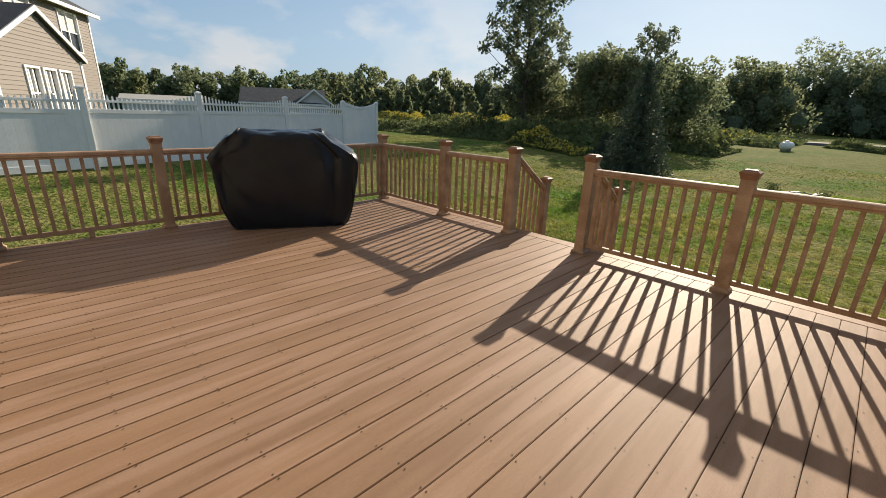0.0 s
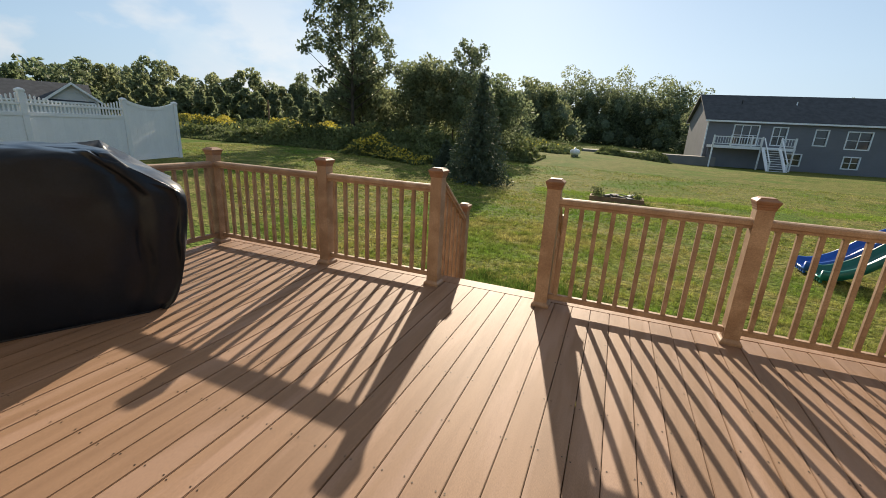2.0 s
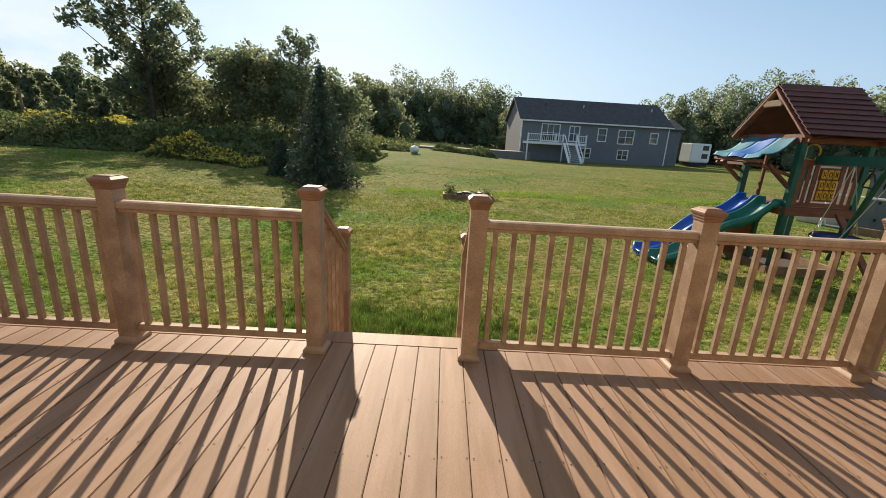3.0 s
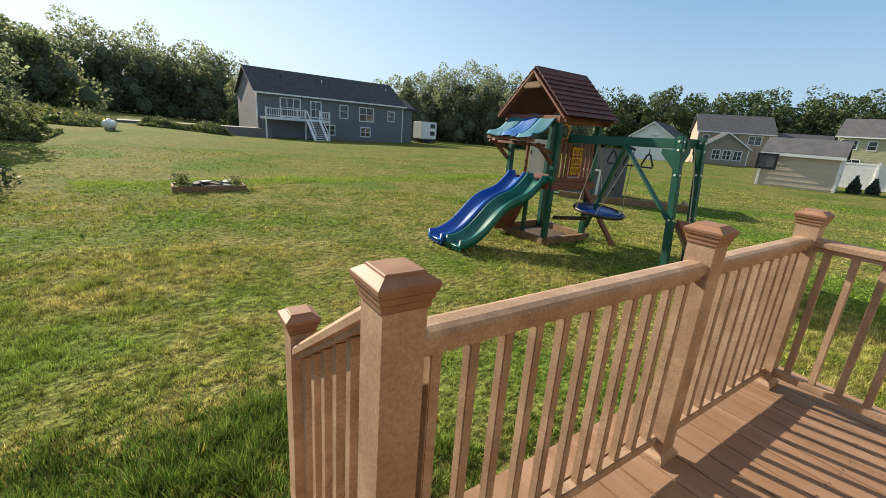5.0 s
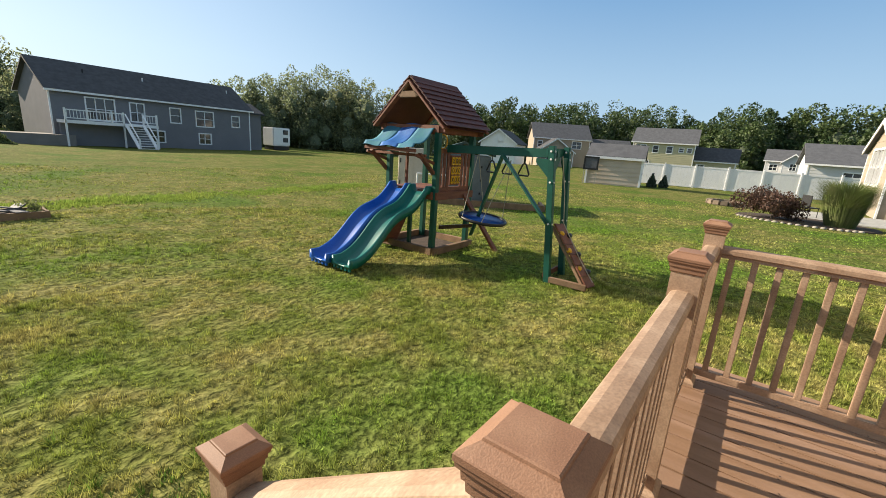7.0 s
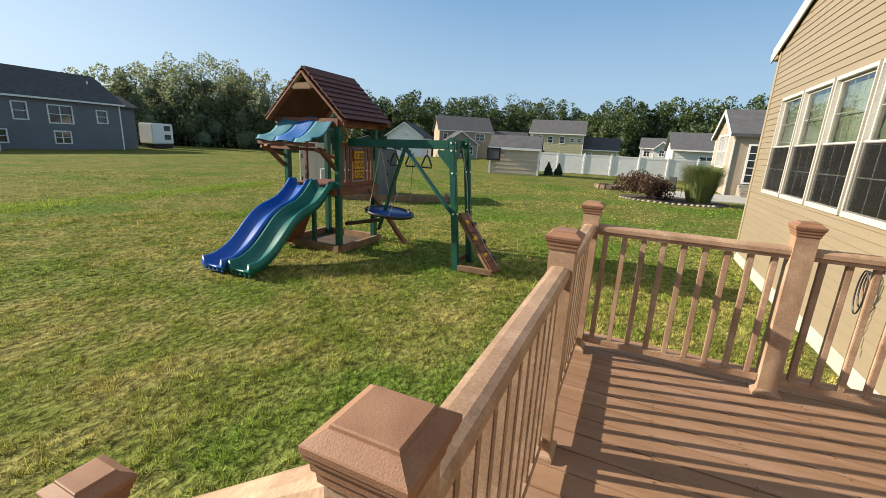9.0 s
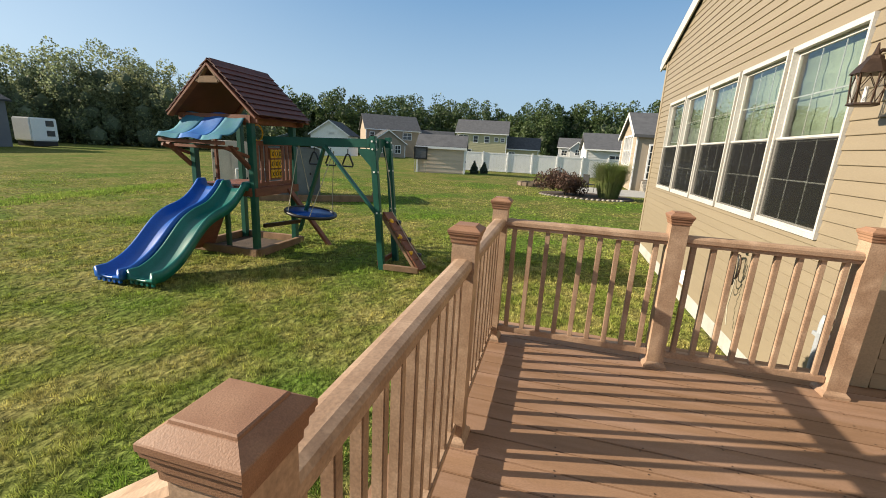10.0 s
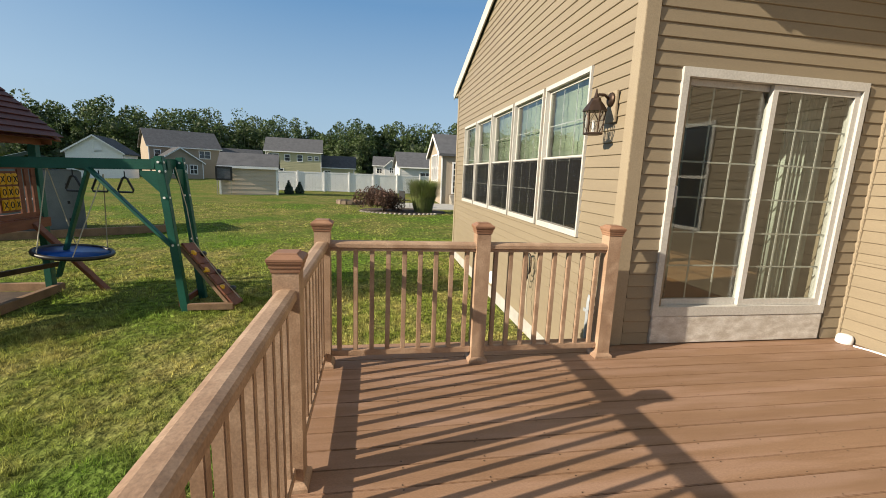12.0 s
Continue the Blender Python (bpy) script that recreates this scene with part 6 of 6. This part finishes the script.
def limbs(bm, base, height, r, n, spread, start=0.25):
    """A tapered, slightly bent trunk with limbs; returns the limb ends."""
    top = Vector((random.uniform(-0.2, 0.2), random.uniform(-0.2, 0.2), height))
    pts = [Vector((0, 0, -0.1)), Vector((0.04, 0.02, height * 0.3)), Vector((top.x * 0.5 - 0.05, top.y * 0.5, height * 0.65)), top]
    tube(bm, pts, [r, r * 0.75, r * 0.45, r * 0.1], 8)
    ends = []
    for k in range(n):
        t = start + (0.95 - start) * (k + random.random()) / n
        z = height * t
        a = k * 2.4 + random.uniform(-0.4, 0.4)
        ln = spread * (1.15 - t * 0.75) * random.uniform(0.8, 1.15)
        p0 = Vector((top.x * t * 0.7, top.y * t * 0.7, z))
        p2 = p0 + Vector((math.cos(a) * ln, math.sin(a) * ln, ln * random.uniform(0.5, 0.9)))
        p1 = (p0 + p2) / 2 + Vector((0, 0, -0.06 * ln))
        tube(bm, [p0, p1, p2], [r * 0.4 * (1 - t * 0.7), r * 0.25 * (1 - t * 0.7), 0.012], 5)
        ends += [p1, p2]
    return ends


def tree(name, label, x, y, height, spread, leaves, size, leaf="leaf_tree", n_limbs=26, r=0.14, lump=0.75, start=0.2):
    t = thing(name, label, "tree", pose(x, y, on_ground(x, y), 0, 0, random.uniform(0, 360)))
    bm = bmesh.new()
    ends = limbs(bm, None, height * 0.96, r, n_limbs, spread, start)
    part("trunk", bm, M["bark"], t, smooth=True)
    lm = [(e.x, e.y, e.z, lump * random.uniform(0.6, 1.15)) for e in ends] + [(random.uniform(-.2, .2), random.uniform(-.2, .2), height * f, lump * (1.2 - f * 0.75)) for f in (0.5, 0.65, 0.8, 0.9, 0.98)]
    part("crown", leaf_mesh("crown", lump_points(leaves, lm, 0.95, 0.15), size, M[leaf]), None, t)


random.seed(5)
tree("poplar_tree", "tall young poplar with small glinting leaves", -18.8, 25.9, 11.2, 3.0, 9500, 0.155, n_limbs=48, lump=0.62)
tree("poplar_tree", "slender young poplar with open top", -13.2, 33.3, 8.0, 2.1, 4200, 0.13, n_limbs=40, lump=0.42)
for k, (x, y, h, s) in enumerate(((-15.6, 30.6, 6.0, 2.3), (-13.2, 30.4, 5.4, 2.2), (-19.8, 28.6, 5.4, 2.3), (-9.9, 31.4, 4.6, 2.0), (-21.6, 31.0, 4.8, 2.3), (-17.4, 32.4, 6.2, 2.4))):
    tree("thicket_tree", "bushy small tree at the meadow's edge", x, y, h, s, 6000, 0.15, "leaf_wood", 16, 0.08, 0.85, 0.1)


def spruce(x, y, height, radius):
    t = thing("spruce_tree", "dark blue-green spruce standing on the lawn", "tree", pose(x, y, on_ground(x, y)))
    part("trunk", tubed([(0, 0, -0.1), (0, 0, height * 0.5), (0.02, 0, height)], [0.09, 0.05, 0.01]), M["bark"], t)
    pts, bm = [], bmesh.new()
    z = 0.18
    while z < height - 0.1:
        f = 1 - z / height
        n = int(6 + 12 * f)
        for k in range(n):
            a = 2 * math.pi * (k + random.random()) / n
            ln = radius * f ** 0.85 * random.uniform(0.82, 1.12)
            m = int(60 * f + 18)
            s = rng.uniform(0.1, 1, m)
            pts.append(np.stack([math.cos(a) * ln * s + rng.normal(0, 0.06, m), math.sin(a) * ln * s + rng.normal(0, 0.06, m), z - 0.18 * ln * s + rng.normal(0, 0.05, m)], 1))
        z += 0.15
    part("crown", leaf_mesh("crown", np.concatenate(pts), 0.05, M["spruce"], long=2.6), None, t)


spruce(-6.9, 17.2, 4.25, 1.55)
spruce(-8.9, 18.7, 1.5, 0.8)


def woods(name, label, arcs, size, leaves, leaf):
    """A far belt of trees: a dark inner mass, coloured as shade, under many leaf clumps, and trunks."""
    pts, cv, cf = [], [], []
    bm = bmesh.new()
    for az0, az1, d0, d1, h0, h1, n in arcs:
        for k in range(n):
            az = radians(az0 + (az1 - az0) * (k + rng.uniform(-0.5, 0.5)) / max(1, n - 1))
            d = rng.uniform(d0, d1)
            x, y = -2.3 + d * math.sin(az), 3.0 + d * math.cos(az)
            g = on_ground(x, y)
            h = rng.uniform(h0, h1)
            w = h * rng.uniform(0.22, 0.34)
            m = rng.integers(8, 12)
            lm = [(x + rng.normal(0, w * 0.45), y + rng.normal(0, w * 0.45), g + h * f, w * rng.uniform(0.45, 0.75) * (1.25 - 0.7 * f)) for f in np.linspace(0.12, 0.93, m)]
            pts.append(lump_points(leaves, lm, 1.0, 0.55))
            tube(bm, [(x, y, g - 0.2), (x + 0.2, y, g + h * 0.5), (x, y, g + h * 0.9)], [0.16, 0.1, 0.03], 5)
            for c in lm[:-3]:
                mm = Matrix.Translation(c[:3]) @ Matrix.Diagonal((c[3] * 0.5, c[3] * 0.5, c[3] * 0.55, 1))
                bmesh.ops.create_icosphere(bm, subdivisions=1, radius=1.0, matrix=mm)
    w = thing(name, label, "woods", kind="stuff")
    tagged(part("foliage", leaf_mesh(name, np.concatenate(pts), size, M[leaf]), None, w), kind="stuff")
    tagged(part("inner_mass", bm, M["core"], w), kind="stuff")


woods("north_woods", "belt of dark backlit deciduous woods beyond the meadow", [(-64, -24, 74, 90, 6.5, 9.5, 46), (-26, -8, 84, 98, 9.5, 12.5, 24), (-10, 9, 112, 126, 13.5, 16.5, 24), (-6, 6, 118, 128, 17, 20, 10), (-62, -34, 54, 62, 3.5, 5.0, 20)], 0.36, 1800, "leaf_wood")
woods("west_woods", "distant dark woods beyond the white fence", [(-86, -58, 100, 125, 7.0, 10.0, 46)], 0.55, 900, "leaf_wood")
woods("north_east_woods", "trees behind the grey house, lit from the side", [(25, 50, 88, 106, 10.5, 14.0, 28), (30, 43, 92, 104, 14.0, 17.5, 14), (8, 26, 94, 104, 8, 10.5, 16)], 0.27, 2600, "leaf_wood")
woods("east_woods", "sunlit deciduous woods behind the houses", [(48, 106, 132, 146, 13.0, 18.5, 80), (84, 88.5, 108, 116, 11, 13, 4), (60, 76, 118, 126, 14, 18, 8), (48, 106, 118, 130, 9.0, 13.0, 50), (86, 108, 126, 138, 15.0, 18.0, 26)], 0.40, 2200, "leaf_bright")


def weeds(name, label, boxes, n, mat_name, size, flower=0):
    pts, fl = [], []
    for x0, x1, y0, y1, h in boxes:
        area = abs((x1 - x0) * (y1 - y0))
        m = int(n * area)
        x, y = rng.uniform(x0, x1, m), rng.uniform(y0, y1, m)
        wave = 0.62 + 0.38 * np.sin(x * 1.1 + np.sin(y * 0.9) * 1.5) * np.cos(y * 0.8 + x * 0.3)
        edge = np.minimum(np.minimum(x - x0, x1 - x), np.minimum(y - y0, y1 - y)) + 0.5 * np.sin(x * 2.3) * np.sin(y * 1.9)
        top = h * wave * np.clip(edge / 1.6, 0.12, 1)
        pts.append(np.stack([x, y, ground_z(x, y) + top * rng.uniform(0.02, 1, m) ** 0.7], 1))
        if flower:
            q = rng.uniform(0, 1, m) < flower * (np.sin(x * 0.45 + 1) * np.cos(y * 0.4) > -0.4)
            fl.append(np.stack([x, y, ground_z(x, y) + top * rng.uniform(0.88, 1.08, m)], 1)[q])
    w = thing(name, label, "weeds", kind="stuff")
    tagged(part("stems_and_leaves", leaf_mesh(name, np.concatenate(pts), size, M[mat_name], long=2.4), None, w), kind="stuff")
    if flower:
        tagged(part("flower_heads", leaf_mesh(name + "_flowers", np.concatenate(fl), size * 0.8, M["golden"], long=1.3), None, w), kind="stuff")


weeds("tall_weeds", "tall meadow weeds and brambles along the mown lawn's edge", [(-26, -10.0, 21.6, 28, 1.8), (-14, -7.0, 29.5, 36, 1.9), (-4, 4, 52, 57, 1.3), (-22, -9, 33, 44, 2.2), (-32, -22, 21.5, 27, 1.1)], 170, "weed", 0.13)
weeds("goldenrod", "yellow-topped goldenrod thicket in the meadow", [(-15.2, -10.6, 19.2, 22.4, 2.3), (-48, -26, 29, 40, 1.5)], 150, "weed", 0.13, 0.95)
weeds("meadow_growth", "rough unmown meadow behind the weeds", [(-60, -14, 26, 58, 1.0), (-14, -6, 44, 60, 1.0)], 22, "weed", 0.32, 0.12)

# planting by the next house's patio
bed = thing("planting_bed", "mulched bed edged with pale stones", "flower bed", pose(20.0, 2.2, on_ground(20, 2.2)))
bm = bmesh.new()
lathe(bm, [(1.9, -0.03), (1.85, 0.04), (0.05, 0.07)], 28)
for v in bm.verts:
    v.co.y *= 1.25
part("mulch", bm, M["soil"], bed)
for k in range(19):
    a = math.pi * (0.64 + 0.62 * k / 19)
    bm = bmesh.new()
    bmesh.ops.create_icosphere(bm, subdivisions=2, radius=0.085, matrix=Matrix.Translation((1.9 * math.cos(a), 2.4 * math.sin(a), 0.03)) @ Matrix.Diagonal((1, random.uniform(0.8, 1.3), 0.7, 1)))
    part("edging_stone", bm, M["stone"], bed, smooth=True)
sb = thing("barberry_shrub", "rounded dark red barberry shrub", "shrub", pose(19.4, 3.25, on_ground(19.4, 3.25)) @ Matrix.Diagonal((1, 0.95, 1.2, 1)))
lm = [(rng.normal(0, 0.4), rng.normal(0, 0.5), rng.uniform(0.3, 0.75), rng.uniform(0.3, 0.5)) for _ in range(22)]
part("foliage", leaf_mesh("foliage", lump_points(9000, lm, 0.9, 0.3), 0.055, M["barberry"]), None, sb)
part("stems", tubed([(0, 0, -0.05), (0.05, 0.02, 0.4), (0.1, 0, 0.8)], [0.05, 0.03, 0.01]), M["bark"], sb)


def blades(n, r0, h, spread, width, material, name):
    a = rng.uniform(0, 6.283, n)
    r = r0 * np.sqrt(rng.uniform(0, 1, n))
    lean = rng.uniform(0.15, 1.0, n) * spread
    hh = h * rng.uniform(0.6, 1.1, n)
    base = np.stack([r * np.cos(a), r * np.sin(a), np.zeros(n)], 1)
    out = np.stack([np.cos(a), np.sin(a), np.zeros(n)], 1)
    side = np.stack([-np.sin(a), np.cos(a), np.zeros(n)], 1) * width / 2
    up = np.array([0, 0, 1.0])
    m1 = base + out * (lean * 0.35)[:, None] + up * (hh * 0.7)[:, None]
    tip = base + out * lean[:, None] + up * (hh * 0.92)[:, None]
    v = np.stack([base - side, base + side, m1 + side * 0.8, m1 - side * 0.8, tip], 1).reshape(-1, 3)
    i = np.arange(n)[:, None] * 5
    me = bpy.data.meshes.new(name)
    me.from_pydata(v.tolist(), [], [tuple(q) for q in (i + [0, 1, 2, 3]).tolist()] + [tuple(q) for q in (i + [3, 2, 4]).tolist()])
    me.materials.append(material)
    return me


og = thing("ornamental_grass", "tall arching clump of pale green ornamental grass", "grass clump", pose(19.5, 1.15, on_ground(19.5, 1.15)))
part("blades", blades(5200, 0.46, 1.85, 0.95, 0.018, M["fountain"], "blades"), None, og)
fp = thing("fire_pit", "low ring of brown blocks, a fire pit on the lawn", "fire pit", pose(24.6, 5.2, on_ground(24.6, 5.2)))
for k in range(14):
    a = 2 * math.pi * k / 14
    part("stone", boxed(-0.17, 0.17, -0.1, 0.1, 0, 0.24, 0.03), M["pitstone"], fp, m=pose(0.8 * math.cos(a), 0.8 * math.sin(a), 0, 0, 0, math.degrees(a) + 90))
pat = thing("patio", "grey flagstone patio by the next house", "patio", pose(24.0, 0.5, on_ground(24, 0.5)), kind="structure")
part("slab", boxed(-2.4, 2.4, -2.6, 2.2, -0.1, 0.05, 0.02), M["concrete"], pat)
ch = thing("patio_chair", "dark metal patio chair by the shrubs", "chair", pose(22.6, 1.9, on_ground(22.6, 1.9) + 0.05, 0, 0, 40))
part("seat", boxed(-0.25, 0.25, -0.25, 0.25, 0.42, 0.46, 0.01), M["black"], ch)
part("backrest", boxed(-0.25, 0.25, 0.22, 0.26, 0.5, 1.0, 0.01), M["black"], ch)
for x in (-0.22, 0.22):
    for y in (-0.22, 0.22):
        part("leg", tubed([(x, y, 0), (x, y, 0.42)], 0.015, 6), M["black"], ch)
for k, (x, y, h) in enumerate(((33.2, 10.6, 1.1), (34.6, 10.0, 1.0))):
    t = thing("arborvitae", "small dark conical evergreen by the shed", "shrub", pose(x, y, on_ground(x, y)))
    c = lump_points(1400, [(0, 0, h * f, 0.38 * (1.15 - f)) for f in (0.15, 0.35, 0.55, 0.75, 0.92)], 1, 0.4)
    part("foliage", leaf_mesh("foliage", c, 0.09, M["spruce"]), None, t)
    part("trunk", tubed([(0, 0, -0.05), (0, 0, h * 0.8)], 0.03, 6), M["bark"], t)
pole = thing("utility_pole", "thin wooden utility pole at the wood's edge", "utility pole", pose(-40.5, 40.5, on_ground(-40.5, 40.5)))
part("shaft", tubed([(0, 0, -0.2), (0, 0, 3.5)], [0.12, 0.09], 8), M["greywood"], pole)

# ---- lawn blades, near the deck ----
def lawn_tufts(n, per, d0, d1, h, width, area=None, wide=0.16):
    if area is None:
        az = rng.uniform(radians(-60), radians(112), n)
        d = np.sqrt(rng.uniform(d0 ** 2, d1 ** 2, n))
        x, y = -2.4 + d * np.sin(az), 3.4 + d * np.cos(az)
    else:
        t, u = rng.uniform(0, 1, n), rng.normal(0, wide, n)
        (x0, y0), (x1, y1) = area
        x, y = x0 + (x1 - x0) * t, y0 + (y1 - y0) * t + u + 0.12 * np.sin(t * 19)
    keep = ~((x > DX0 - 0.08) & (x < DX1 + 0.08) & (y < DY1 + 0.08)) & ~((x > 0.4) & (y < CY + 0.08) & (x < FAR_X)) & ~((x > FX0 - 0.15) & (x < FX1 + 0.15) & (y > FY0 - 0.15) & (y < FY1 + 0.15))
    keep &= ~((x > GX0 - 0.02) & (x < GX1 + 0.02) & (y < 5.0))
    x, y = x[keep], y[keep]
    big = rng.gamma(2.2, 0.42, len(x)).clip(0.25, 2.2) * (0.8 + 0.35 * np.sin(x * 0.8 + 2 * np.sin(y * 0.5)) * np.cos(y * 0.7))
    big *= 0.85 + 0.45 * np.sin(x * 7.1 + 2.2 * np.sin(y * 5.3 + x)) * np.sin(y * 6.7 + 2 * np.sin(x * 4.1)) + 0.3 * np.sin(x * 23 + 2 * np.sin(y * 17)) * np.sin(y * 21 + 2 * np.sin(x * 19))
    keep = big > 0.42
    x, y, big = x[keep], y[keep], big[keep]
    x, y, big = (np.repeat(q, per) for q in (x, y, big))
    m = len(x)
    b, rad = rng.uniform(0, 6.283, m), rng.uniform(0.1, 1, m)
    r = (0.35 * h + width) * rad
    p = np.stack([x + np.cos(b) * r, y + np.sin(b) * r, np.zeros(m)], 1)
    p[:, 2] = ground_z(p[:, 0], p[:, 1]) - 0.004
    a = rng.uniform(0, 6.283, m)
    s = np.stack([np.cos(a), np.sin(a), np.zeros(m)], 1) * width / 2
    lean = rng.uniform(0.25, 1.3, m) * h * big * rad
    tip = p + np.stack([np.cos(b) * lean, np.sin(b) * lean, h * big * rng.uniform(0.6, 1.15, m)], 1)
    return np.stack([p - s, p + s, tip], 1).reshape(-1, 3)


v = np.concatenate([lawn_tufts(80000, 8, 0.6, 7.0, 0.040, 0.007), lawn_tufts(64000, 8, 6.5, 13.0, 0.042, 0.012), lawn_tufts(52000, 6, 12.5, 26.0, 0.034, 0.022)])
tagged(new("lawn_grass", raw_mesh("lawn_grass", v, np.arange(len(v)).reshape(-1, 3), M["blade"])), "short mown grass in tufts, patchy green and straw", "grass", kind="stuff")
v = np.concatenate([lawn_tufts(4600, 6, 0, 0, 0.055, 0.026, ((-4.5, 17.0), (3.0, 17.6)), 0.34), lawn_tufts(4600, 6, 0, 0, 0.055, 0.026, ((3.0, 17.6), (11.0, 18.7)), 0.34)])
tagged(new("green_strip", raw_mesh("green_strip", v, np.arange(len(v)).reshape(-1, 3), M["strip"])), "bright green strip of lusher grass across the lawn", "grass", kind="stuff")
v = np.concatenate([lawn_tufts(6200, 9, 0, 0, 0.055, 0.009, ((-4.2, 5.5), (-1.5, 5.35)), 0.42), lawn_tufts(1500, 9, 0, 0, 0.06, 0.009, ((-1.5, 4.9), (0.9, 4.5)), 0.22)])
tagged(new("lush_grass", raw_mesh("lush_grass", v, np.arange(len(v)).reshape(-1, 3), M["lush"])), "longer deep green grass at the foot of the deck", "grass", kind="stuff")
